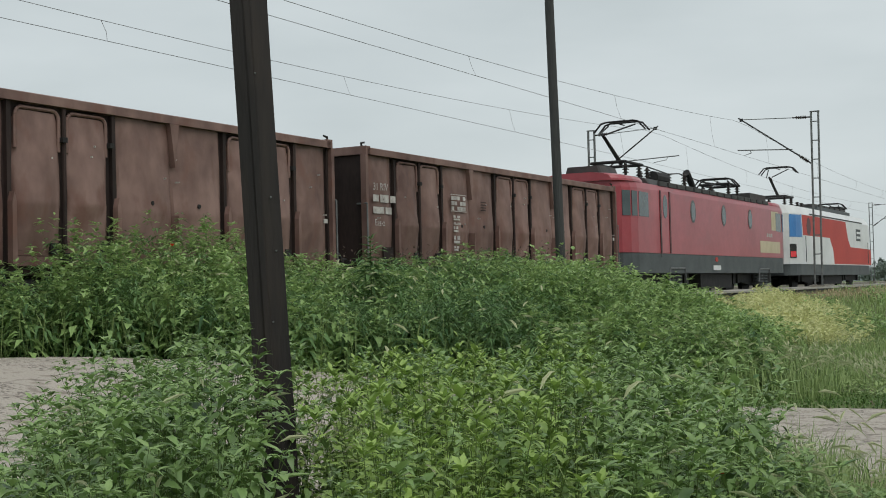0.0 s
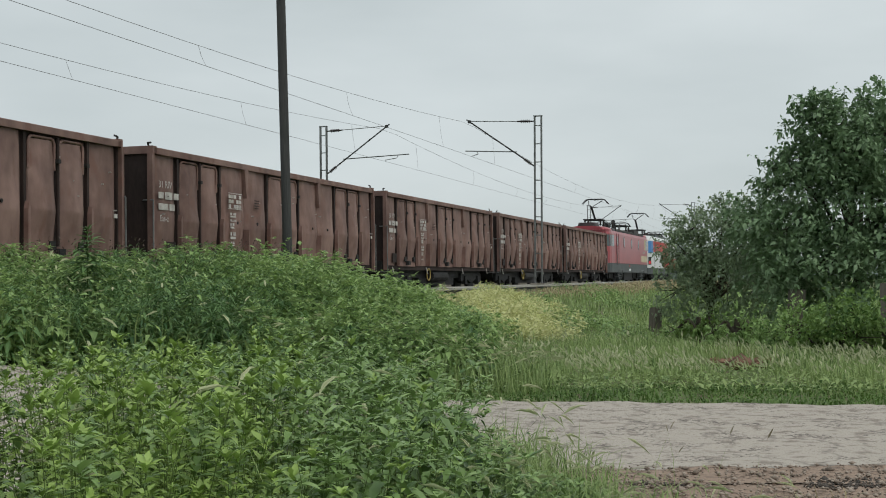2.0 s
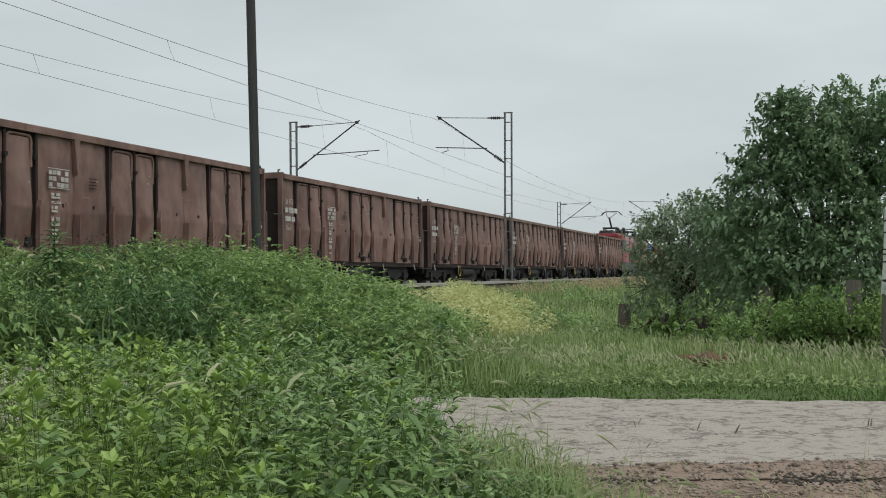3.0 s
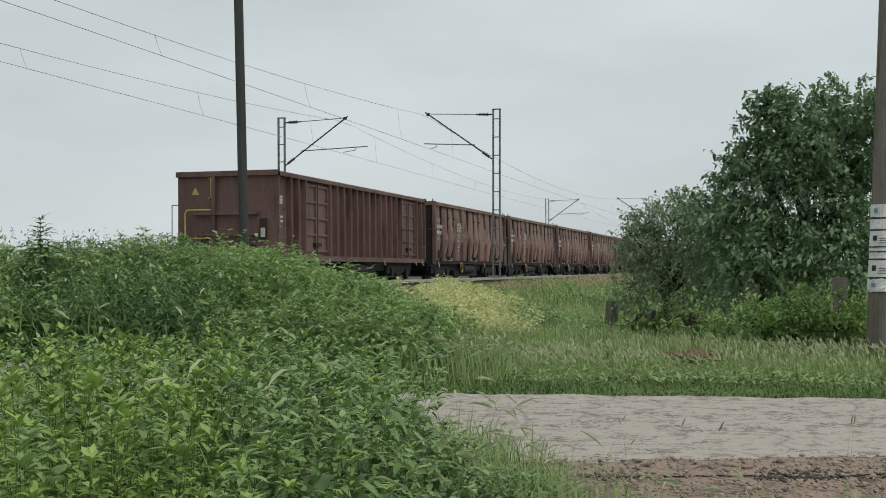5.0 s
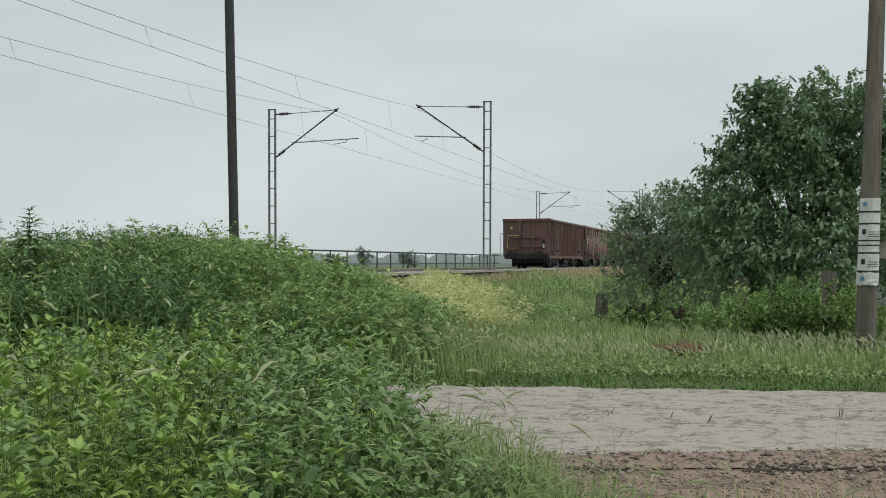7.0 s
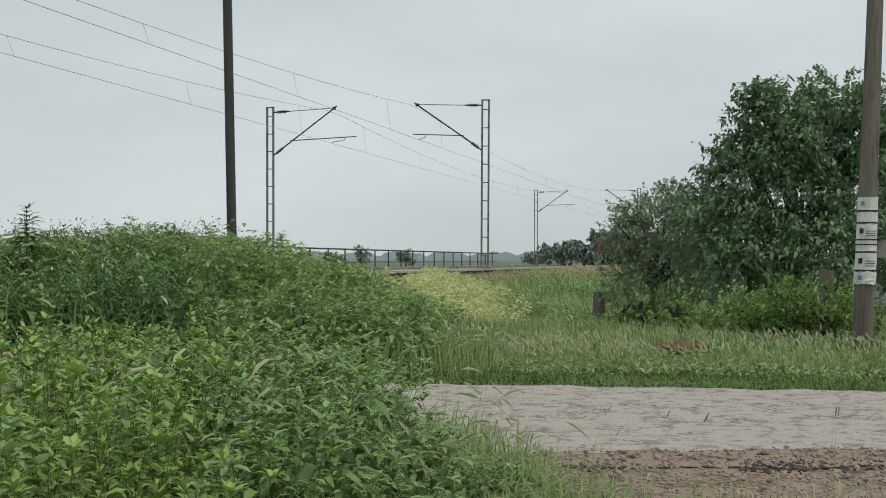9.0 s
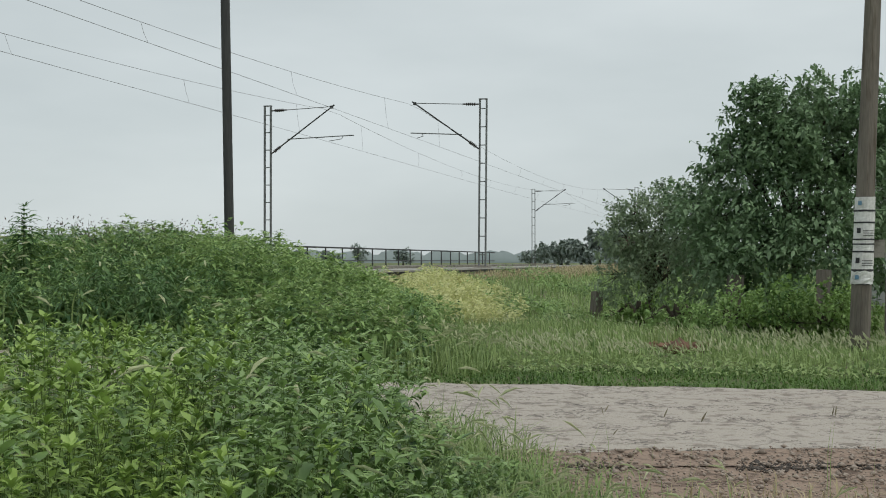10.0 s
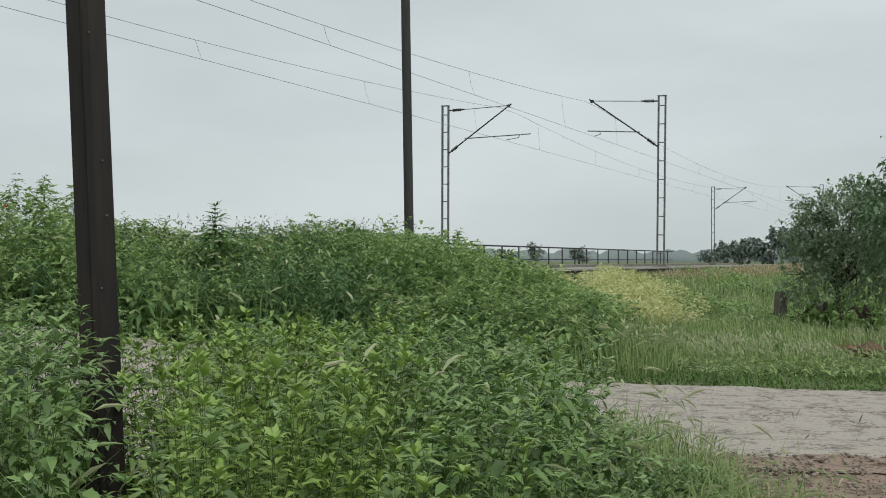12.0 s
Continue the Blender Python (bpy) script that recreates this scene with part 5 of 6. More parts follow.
def open_wagon(seed):
    """A high-sided open wagon 12.8 m long with three pairs of side doors."""
    r = random.Random(seed)
    w = thing("open_wagon", "rusty brown high-sided open goods wagon with swollen panels", "goods wagon", "wagons of the ore train")
    # sheets behind the panels: the slots' shade is put into their dark colour
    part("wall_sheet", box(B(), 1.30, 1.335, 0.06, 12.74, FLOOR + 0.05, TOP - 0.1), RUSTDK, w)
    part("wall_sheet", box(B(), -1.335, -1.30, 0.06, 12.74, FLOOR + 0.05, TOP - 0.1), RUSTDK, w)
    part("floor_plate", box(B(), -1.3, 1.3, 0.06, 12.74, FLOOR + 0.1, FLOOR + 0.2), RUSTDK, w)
    a, d, p = 1.06, 1.92, 2.5
    y = 0.0
    spans = [(a, "end"), (d, "door"), (p, "bay"), (d, "door"), (p, "bay"), (d, "door"), (a, "end")]
    for k, (length, what) in enumerate(spans):
        y1 = y + length * 12.8 / 12.88
        if k:
            # recessed slot post, given the same painted shade
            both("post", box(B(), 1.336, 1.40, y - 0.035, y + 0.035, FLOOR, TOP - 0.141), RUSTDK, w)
            both("stake", prism(B(), [(y - 0.04, FLOOR), (y + 0.04, FLOOR), (y + 0.035, FLOOR + 0.82), (y, FLOOR + 0.95), (y - 0.035, FLOOR + 0.82)], "x", 1.401, 1.495), RUST, w)
        if what == "door":
            m = (y + y1) / 2
            for q0, q1 in ((y + 0.10, m - 0.055), (m + 0.055, y1 - 0.12)):
                leaf = both("door", swollen(q0, q1, FLOOR + 0.12, TOP - 0.24, 1.335, 0.17, r, 0.1), RUST, w)
                part("door_rim", bar_chain(B(), [(1.375, q0 + 0.02, TOP - 0.75)] + [(1.38, q0 + 0.13 - 0.11 * math.cos(h), TOP - 0.31 + 0.11 * math.sin(h)) for h in (0.0, 0.5, 1.0, 1.57)] + [(1.38, q1 - 0.13 + 0.11 * math.sin(h), TOP - 0.31 + 0.11 * math.cos(h)) for h in (0.0, 0.5, 1.0, 1.57)] + [(1.375, q1 - 0.02, TOP - 0.75)], 0.026), RUST, leaf)
                part("hinge", box(B(), 1.36, 1.47, q1 - 0.02, q1 + 0.06, TOP - 0.62, TOP - 0.55), GRIME, leaf)
                part("drain_hole", box(B(), 1.345, 1.44, q1 - 0.24, q1 - 0.08, FLOOR + 0.14, FLOOR + 0.29), GRIME, leaf)
            both("door_bolt", rod(B(), (1.40, m, FLOOR + 0.2), (1.40, m, TOP - 0.16), 0.03), RUSTDK, w)
            both("latch", box(B(), 1.38, 1.50, m - 0.1, m + 0.1, FLOOR + 0.02, FLOOR + 0.16), GRIME, w)
            both("sill_plate", box(B(), 1.336, 1.39, y + 0.1, y1 - 0.1, FLOOR - 0.02, FLOOR + 0.11), RUST, w)
        elif what == "bay":
            m = (y + y1) / 2
            for q0, q1 in ((y + 0.10, m - 0.004), (m + 0.004, y1 - 0.07)):
                both("side_panel", swollen(q0, q1, FLOOR, TOP - 0.145, 1.335, 0.15, r), RUST, w)
            both("gusset", prism(B(), [(m - 0.1, TOP - 0.143), (m + 0.1, TOP - 0.143), (m, TOP - 0.8)], "x", 1.35, 1.455), RUST, w)
            both("gusset", prism(B(), [(m - 0.05, FLOOR), (m + 0.05, FLOOR), (m, FLOOR + 0.75)], "x", 1.36, 1.51), RUST, w)
            for q in (m - 0.55, m + 0.5):
                part("rust_hole", prism(B(), oval(q, FLOOR + 0.9 + r.uniform(-0.03, 0.03), 0.03, 0.035, 9), "x", 1.40, 1.496), GRIME, w)
        else:
            both("side_panel", swollen(y + 0.04, y1 - 0.09, FLOOR, TOP - 0.145, 1.335, 0.12, r), RUST, w)
        for i in range(3):
            q, z = r.uniform(y + 0.25, y1 - 0.25), r.uniform(FLOOR + 0.9, TOP - 0.5)
            part("paint_chip", box(B(), 1.40, 1.335 + 0.17 * (1 - 0.7 * (z - FLOOR - 0.83) / 1.45) + 0.012, q, q + 0.014, z, z + 0.022), STENCIL, w)
        y = y1
    both("top_rim", prism(B(), [(1.29, TOP - 0.14), (1.45, TOP - 0.14), (1.45, TOP - 0.02), (1.40, TOP), (1.29, TOP)], "y", 0, 12.8), RUST, w, "dented top rim of the wagon")
    both("sole_bar", box(B(), 1.18, 1.335, 0.05, 12.75, FLOOR - 0.14, FLOOR + 0.04), RUSTDK, w)
    for y, s in ((0.0, 1), (12.8, -1)):
        # end wall and inner posts take the darker brown, corner posts plain rust
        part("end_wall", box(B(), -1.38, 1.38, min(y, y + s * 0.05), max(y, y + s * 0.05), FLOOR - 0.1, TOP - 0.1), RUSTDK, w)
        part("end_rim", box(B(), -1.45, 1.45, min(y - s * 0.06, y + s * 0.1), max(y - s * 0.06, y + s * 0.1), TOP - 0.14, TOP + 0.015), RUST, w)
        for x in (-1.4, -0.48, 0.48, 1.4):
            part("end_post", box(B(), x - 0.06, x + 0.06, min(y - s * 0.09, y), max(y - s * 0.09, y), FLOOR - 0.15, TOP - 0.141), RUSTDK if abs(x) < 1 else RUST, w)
        part("headstock", box(B(), -1.3, 1.3, min(y - s * 0.14, y), max(y - s * 0.14, y), FLOOR - 0.16, FLOOR + 0.14), GRIME, w)
        for x in (1.2, -1.2):
            part("handrail", bar_chain(B(), [(x, y - s * 0.02, 2.15), (x + 0.28 * (1 if x > 0 else -1), y - s * 0.1, 2.15), (x + 0.28 * (1 if x > 0 else -1), y - s * 0.1, 0.75), (x, y - s * 0.1, 0.75)], 0.016), GALV, w)
        for x in (1.34, -1.34):
            part("hook", bar_chain(B(), [(x, y - s * 0.02, TOP), (x, y - s * 0.06, TOP + 0.07), (x, y + s * 0.06, TOP + 0.09)], 0.02), GRIME, w)
    for y in (0.7, 4.2, 8.6, 12.1):
        part("tie_down", bar_chain(B(), [(1.36, y, FLOOR - 0.05), (1.4, y, FLOOR - 0.24), (1.38, y + 0.1, FLOOR - 0.24)], 0.02), STENCIL, w)
    part("brake_wheel", bar_chain(B(), [(1.38, 4.4 + 0.2 * math.cos(q), FLOOR - 0.28 + 0.2 * math.sin(q)) for q in (0.63 * i for i in range(11))], 0.018), YELLOW if seed % 2 else GALV, w)
    part("air_tank", rod(B(), (1.12, 5.2, 0.62), (1.12, 7.0, 0.62), 0.2, 0.2, 12), GRIME, w)
    part("underframe", box(B(), -1.0, 1.0, 0.35, 12.45, 0.55, FLOOR + 0.05), GRIME, w)
    part("brake_gear", box(B(), -1.05, 1.05, 4.3, 8.5, 0.3, 0.549), GRIME, w)
    for yb in (2.0, 10.8):
        bogie(w, yb, (-0.9, 0.9), 0.46)
    buffers(w, ((0.0, -1), (12.8, 1)))
    x = 1.452
    text_on(w, "31 RIV", 0.16, 2.42, 0.2, x)
    dash(w, 0.16, 0.36, 2.2, 2.33, x), dash(w, 0.42, 0.72, 2.19, 2.34, x), dash(w, 0.78, 0.98, 2.2, 2.33, x)
    dash(w, 0.16, 0.55, 1.97, 2.1, x), dash(w, 0.6, 0.82, 1.97, 2.1, x)
    text_on(w, "Eas-z", 0.2, 1.74, 0.18, x)
    x, q = 1.492, 3.2
    for k in range(3):
        for i in range(5):
            if (k + i + seed) % 4:
                dash(w, q + 0.13 * i, q + 0.13 * i + 0.11, 2.38 - 0.11 * k, 2.46 - 0.11 * k, x)
    dash(w, q - 0.03, q + 0.68, 2.485, 2.5, x), dash(w, q - 0.03, q + 0.68, 2.135, 2.15, x)
    for i, (z, hgt, wd) in enumerate(((1.95, 0.1, 0.28), (1.86, 0.04, 0.3), (1.70, 0.12, 0.2), (1.46, 0.16, 0.26), (1.30, 0.1, 0.2), (1.14, 0.05, 0.2))):
        dash(w, q + 0.08, q + 0.08 + wd, z, z + hgt * 0.35, x)
        dash(w, q + 0.08, q + 0.08 + wd * 0.3, z + hgt * 0.5, z + hgt, x), dash(w, q + 0.08 + wd * 0.55, q + 0.08 + wd, z + hgt * 0.5, z + hgt, x)
    dash(w, 12.5, 12.62, 1.72, 1.8, 1.47)
    for k in range(4):
        dash(w, 4.55, 4.8, 2.2 + 0.06 * k, 2.22 + 0.06 * k, x, RUSTDK)
    part("number_plate", box(B(), 1.42, 1.45, 0.5, 0.86, 1.05, 1.33), RUSTDK, w)
    return w


def ribbed_wagon():
    """The last wagon: straight ribs, framed doors, beams across its end."""
    w = thing("ribbed_wagon", "maroon high-sided open wagon with upright ribs", "goods wagon", "wagons of the ore train")
    LEN, x = 14.4, 1.33
    both("wall_sheet", box(B(), 1.27, x, 0.04, LEN - 0.04, FLOOR - 0.05, TOP - 0.1), MAROON, w)
    part("floor_plate", box(B(), -1.3, 1.3, 0.06, LEN - 0.06, FLOOR + 0.1, FLOOR + 0.2), RUSTDK, w)
    both("top_rim", prism(B(), [(1.29, TOP - 0.13), (1.47, TOP - 0.13), (1.47, TOP - 0.03), (1.42, TOP), (1.29, TOP)], "y", -0.03, LEN + 0.03), MAROON, w)
    both("sole_bar", box(B(), 1.18, 1.42, 0.03, LEN - 0.03, FLOOR - 0.12, FLOOR + 0.03), MAROON, w)
    ribs = [0.05, 0.95, 1.5, 2.05, 4.05] + [4.05 + 0.608 * i for i in range(1, 12)] + [LEN - 3.05, LEN - 1.15, LEN - 0.5, LEN - 0.05]
    for y in ribs:
        both("rib", prism(B(), [(x, y - 0.05), (x, y + 0.05), (1.465, y + 0.03), (1.465, y - 0.03)], "z", FLOOR + 0.035, TOP - 0.132), MAROON, w)
    for y0, y1 in ((2.15, 3.95), (LEN - 2.95, LEN - 1.25)):
        m = (y0 + y1) / 2
        for q0, q1 in ((y0, m - 0.05), (m + 0.05, y1)):
            door = both("door", box(B(), x, x + 0.03, q0, q1, FLOOR + 0.12, TOP - 0.22), MAROON, w)
            for k in range(5):
                z = FLOOR + 0.14 + k * (TOP - FLOOR - 0.42) / 4
                part("crossbar", box(B(), x + 0.031, x + 0.075, q0, q1, z, z + 0.06), MAROON, door)
            for q in (q0, q1 - 0.06):
                part("stile", box(B(), x + 0.031, x + 0.085, q, q + 0.06, FLOOR + 0.12, TOP - 0.22), MAROON, door)
        both("door_bolt", rod(B(), (x + 0.06, m, FLOOR + 0.1), (x + 0.06, m, TOP - 0.25), 0.03), RUSTDK, w)
        both("latch", box(B(), x + 0.03, x + 0.13, m - 0.22, m + 0.22, FLOOR + 0.3, FLOOR + 0.4), GRIME, w)
    for y, s in ((0.0, 1), (LEN, -1)):
        lo, hi = min(y, y + s * 0.05), max(y, y + s * 0.05)
        part("end_wall", box(B(), -1.42, 1.42, lo, hi, FLOOR - 0.1, TOP - 0.1), MAROON, w)
        part("end_rim", box(B(), -1.47, 1.47, min(y - s * 0.1, y + s * 0.1), max(y - s * 0.1, y + s * 0.1), TOP - 0.13, TOP + 0.012), MAROON, w)
        for p in (-0.38, 0.42):
            part("end_post", box(B(), p - 0.05, p + 0.05, min(y - s * 0.1, y), max(y - s * 0.1, y), FLOOR, TOP - 0.131), MAROON, w)
        for z in (1.50, 2.06):
            part("end_beam", box(B(), -0.95, 0.9, min(y - s * 0.12, y), max(y - s * 0.12, y), z, z + 0.09), MAROON, w)
        part("headstock", box(B(), -1.3, 1.3, min(y - s * 0.16, y), max(y - s * 0.16, y), FLOOR - 0.17, FLOOR + 0.16), GRIME, w)
        part("handrail", bar_chain(B(), [(-0.45, y - s * 0.1, 2.2), (-1.12, y - s * 0.14, 2.2), (-1.18, y - s * 0.14, 2.12), (-1.18, y - s * 0.14, 1.5), (-1.1, y - s * 0.14, 1.44), (-0.45, y - s * 0.1, 1.44)], 0.02), YELLOW, w, "yellow handrail")
        part("grip", bar_chain(B(), [(-0.55, y - s * 0.02, 3.05), (-0.45, y - s * 0.08, 3.05), (-0.45, y - s * 0.08, 2.55), (-0.55, y - s * 0.02, 2.5)], 0.016), YELLOW, w, "yellow grab handle")
        part("side_rail", bar_chain(B(), [(-1.42, y, 2.35), (-1.62, y - s * 0.03, 2.35), (-1.62, y - s * 0.03, 1.1), (-1.42, y, 1.1)], 0.014), GALV, w)
        part("grab_rail", bar_chain(B(), [(1.45, y + s * 0.35, 2.2), (1.53, y + s * 0.3, 2.2), (1.53, y + s * 0.3, 1.4), (1.45, y + s * 0.35, 1.4)], 0.016), GALV, w)
    part("warning_triangle", prism(B(), [(-1.05, 2.62), (-0.83, 2.62), (-0.94, 2.82)], "y", -0.006, -0.001), YELLOW, w, "faded yellow warning triangle")
    part("lamp_bracket", box(B(), 0.96, 1.14, -0.09, -0.001, 1.4, 1.95), RUSTDK, w)
    part("tail_board", box(B(), 1.0, 1.12, -0.11, -0.091, 1.45, 1.7), STENCIL, w)
    for z, a, b in ((2.52, 0.2, 0.6), (2.44, 0.12, 0.6), (2.36, 0.12, 0.6), (2.15, 0.2, 0.42), (1.98, 0.2, 0.62), (1.86, 0.2, 0.62), (1.72, 0.2, 0.45), (1.45, 0.22, 0.4), (1.36, 0.22, 0.4), (1.26, 0.22, 0.4)):
        dash(w, a, a + (b - a) * 0.45, z, z + 0.06, x + 0.006), dash(w, a + (b - a) * 0.55, b, z, z + 0.06, x + 0.006)
    dash(w, 1.2, 1.28, 1.86, 1.95, x + 0.006), dash(w, 1.15, 1.5, 1.5, 1.53, x + 0.006)
    for y in (0.25, 1.3, 4.0, 9.4, LEN - 1.2, LEN - 0.3):
        part("tie_down", bar_chain(B(), [(1.38, y, FLOOR + 0.02), (1.45, y, FLOOR - 0.2), (1.42, y + 0.12, FLOOR - 0.2)], 0.022), STENCIL, w)
    part("air_tank", rod(B(), (1.12, 6.2, 0.6), (1.12, 8.0, 0.6), 0.2, 0.2, 12), GRIME, w)
    part("underframe", box(B(), -1.0, 1.0, 0.35, LEN - 0.35, 0.55, FLOOR + 0.05), GRIME, w)
    part("brake_gear", box(B(), -1.05, 1.05, 4.9, 9.5, 0.3, 0.549), GRIME, w)
    part("step", bar_chain(B(), [(1.3, 1.9, 0.8), (1.42, 1.9, 0.3), (1.42, 3.1, 0.3), (1.3, 3.1, 0.8)], 0.03), GALV, w)
    for yb in (2.3, LEN - 2.3):
        bogie(w, yb, (-0.9, 0.9), 0.46)
    buffers(w, ((0.0, -1), (LEN, 1)))
    return w


def pantograph(parent, y, raised, facing=1):
    """A half-scissor current collector on four insulators."""
    p = thing("pantograph", "", "")
    p.parent = parent
    p.location = (0, y, 3.85)
    for a in (-0.5, 0.5):
        for b in (-0.6, 0.6):
            ins = part("insulator", rod(B(), (a, b, 0), (a, b, 0.36), 0.05, 0.05, 8), CERAMIC, p)
            for i in range(3):
                part("shed", rod(B(), (a, b, 0.06 + 0.1 * i), (a, b, 0.1 + 0.1 * i), 0.11, 0.07, 10), CERAMIC, ins)
    part("base_frame", bar_chain(B(), [(-0.55, -0.75, 0.4), (0.55, -0.75, 0.4), (0.55, 0.75, 0.4), (-0.55, 0.75, 0.4), (-0.55, -0.75, 0.4)], 0.05), GRIME, p)
    top = 1.78 if raised else 0.62
    knee = (0, -1.15 * facing, 1.22 if raised else 0.5)
    part("lower_arm", rod(B(), (0, 0.35 * facing, 0.45), knee, 0.07, 0.05), GRIME, p)
    part("guide_rod", rod(B(), (0.12, -0.1 * facing, 0.42), (0.1, -1.25 * facing, knee[2] - 0.05), 0.02), GRIME, p)
    for s in (-1, 1):
        part("upper_arm", rod(B(), (s * 0.12, knee[1], knee[2]), (s * 0.45, 0.5 * facing, top - 0.1), 0.025), GRIME, p)
    for k in (-0.2, 0.2):
        part("head", bar_chain(B(), [(-0.85, 0.5 * facing + k, top - 0.3), (-0.62, 0.5 * facing + k, top - 0.04), (-0.45, 0.5 * facing + k, top), (0.45, 0.5 * facing + k, top), (0.62, 0.5 * facing + k, top - 0.04), (0.85, 0.5 * facing + k, top - 0.3)], 0.03), GRIME, p)
    part("head_tie", rod(B(), (0, 0.25 * facing, top - 0.08), (0, 0.75 * facing, top - 0.08), 0.02), GRIME, p)
    return p


def body_shell(outline, y0, y1, slope, cab, material):
    """A loco body: a cross-section drawn along y with rounded cab ends."""
    bm = B()
    ease = [(0.0, cab), (0.16, cab + (1 - cab) * 0.5), (0.55, cab + (1 - cab) * 0.85), (1.0, 1.0)]
    rings = [[bm.verts.new((u * k, y, z)) for u, z in outline] for y, k in [(y0 + slope * t, k) for t, k in ease] + [(y1 - slope * t, k) for t, k in ease[::-1]]]
    n = len(outline)
    for a, b in zip(rings, rings[1:]):
        for i in range(n):
            bm.faces.new((a[i], a[(i + 1) % n], b[(i + 1) % n], b[i]))
    bm.faces.new(rings[0][::-1]), bm.faces.new(rings[-1])
    return bm


def slant_plate(p, q, z0, z1, thick=0.012):
    """An upright plate between two plan points, pushed outwards."""
    d = Vector((q[1] - p[1], p[0] - q[0])).normalized() * thick
    if d.x * p[0] < 0:
        d = -d
    return prism(B(), [(p[0], p[1]), (q[0], q[1]), (q[0] + d.x, q[1] + d.y), (p[0] + d.x, p[1] + d.y)], "z", z0, z1)


def oval(y, z, ry, rz, n=20):
    return [(y + ry * math.cos(2 * math.pi * i / n), z + rz * math.sin(2 * math.pi * i / n)) for i in range(n)]


def stack(parent, x, y, h, z=3.72):
    ins = part("roof_insulator", rod(B(), (x, y, z), (x, y, z + h), 0.05), CERAMIC, parent)
    for i in range(int(h / 0.1)):
        part("shed", rod(B(), (x, y, z + 0.04 + 0.1 * i), (x, y, z + 0.09 + 0.1 * i), 0.12, 0.07, 10), CERAMIC, ins)


def red_loco():
    """The second locomotive: faded red body on a blue-grey frame, 18.6 m long, with six axles."""
    l = thing("red_locomotive", "faded red electric locomotive with blue-grey frame and oval windows", "locomotive", "locomotives")
    L, HW = 18.6, 1.5
    shell = [(-HW, 1.42), (HW, 1.42), (HW, 3.3), (HW - 0.06, 3.48), (-HW + 0.06, 3.48), (-HW, 3.3)]
    part("body", body_shell(shell, 0.0, L, 0.95, 0.74, RED), RED, l)
    part("roof", body_shell([(-1.43, 3.481), (1.43, 3.481), (1.25, 3.68), (0.9, 3.76), (-0.9, 3.76), (-1.25, 3.68)], 2.3, L - 2.3, 0.1, 0.97, ROOF), ROOF, l)
    for y in (0.02, L - 2.3):
        cap = body_shell([(-1.46, 3.482), (1.46, 3.482), (1.45, 3.54), (1.37, 3.63), (1.1, 3.70), (0.6, 3.74), (-0.6, 3.74), (-1.1, 3.70), (-1.37, 3.63), (-1.45, 3.54)], y - 0.12 * (y < 5), y + 2.1, 0.85, 0.76, RED)
        part("cab_roof", cap, RED, l)
    part("frame", body_shell([(-1.49, 0.82), (1.49, 0.82), (1.49, 1.415), (-1.49, 1.415)], 0.05, L - 0.05, 0.95, 0.75, GREY), GREY, l)
    for i in range(15):
        both("roof_grille", box(B(), 1.40, 1.47, 3.0 + 0.86 * i, 3.72 + 0.86 * i, 3.485, 3.62), ROOF, l)
    for y in (2.97,):
        for s in (1, -1):
            d = part("cab_door", box(B(), min(s * HW, s * (HW + 0.006)), max(s * HW, s * (HW + 0.006)), y, y + 0.72, 1.45, 3.3), RED, l)
            part("door_jamb", box(B(), min(s * (HW + 0.001), s * (HW + 0.02)), max(s * (HW + 0.001), s * (HW + 0.02)), y - 0.13, y - 0.005, 1.43, 3.33), DEEPRED, d)
            part("door_jamb", box(B(), min(s * (HW + 0.001), s * (HW + 0.02)), max(s * (HW + 0.001), s * (HW + 0.02)), y + 0.725, y + 0.85, 1.43, 3.33), DEEPRED, d)
            part("door_window", prism(B(), oval(y + 0.36, 2.85, 0.2, 0.36), "x", s * (HW + 0.007), s * (HW + 0.015)), GLASS, d)
            part("grab_rail", rod(B(), (s * (HW + 0.06), y - 0.2, 1.3), (s * (HW + 0.06), y - 0.2, 2.6), 0.016), GALV, d)
    for y in (6.1, 9.55, 12.95):
        for s in (1, -1):
            rim = part("window_frame", prism(B(), oval(y, 2.82, 0.27, 0.37), "x", s * HW, s * (HW + 0.012)), GALV, l)
            part("pane", prism(B(), oval(y, 2.82, 0.21, 0.31), "x", s * (HW + 0.013), s * (HW + 0.018)), GLASS, rim)
    for y, q in ((0.75, 1.9), (L - 1.9, L - 0.75)):
        for s in (1, -1):
            part("cab_side_window", box(B(), min(s * HW, s * (HW + 0.01)), max(s * HW, s * (HW + 0.01)), y + 0.3 * (y < 5), q - 0.05 - 0.3 * (y > 5), 2.48, 3.2), GLASS, l)
            e, g = (0.17, 0.5) if y < 5 else (L - 0.17, L - 0.5)
            part("corner_window", slant_plate((s * 1.315, e), (s * 1.435, g), 2.48, 3.2, 0.016), GLASS, l)
            part("corner_window", slant_plate((s * 1.455, 0.58 if y < 5 else L - 0.58), (s * 1.497, 0.9 if y < 5 else L - 0.9), 2.48, 3.2, 0.014), GLASS, l)
    for y, s in ((0.0, -1), (L, 1)):
        for x0, x1 in ((-1.06, -0.4), (-0.34, 0.34), (0.4, 1.06)):
            part("windscreen", box(B(), x0, x1, min(y, y + s * 0.012), max(y, y + s * 0.012), 2.42, 3.22), GLASS, l)
        for x in (-1.0, 1.0):
            part("headlight", rod(B(), (x, y, 1.62), (x, y + s * 0.07, 1.62), 0.14, 0.14, 14), GALV, l)
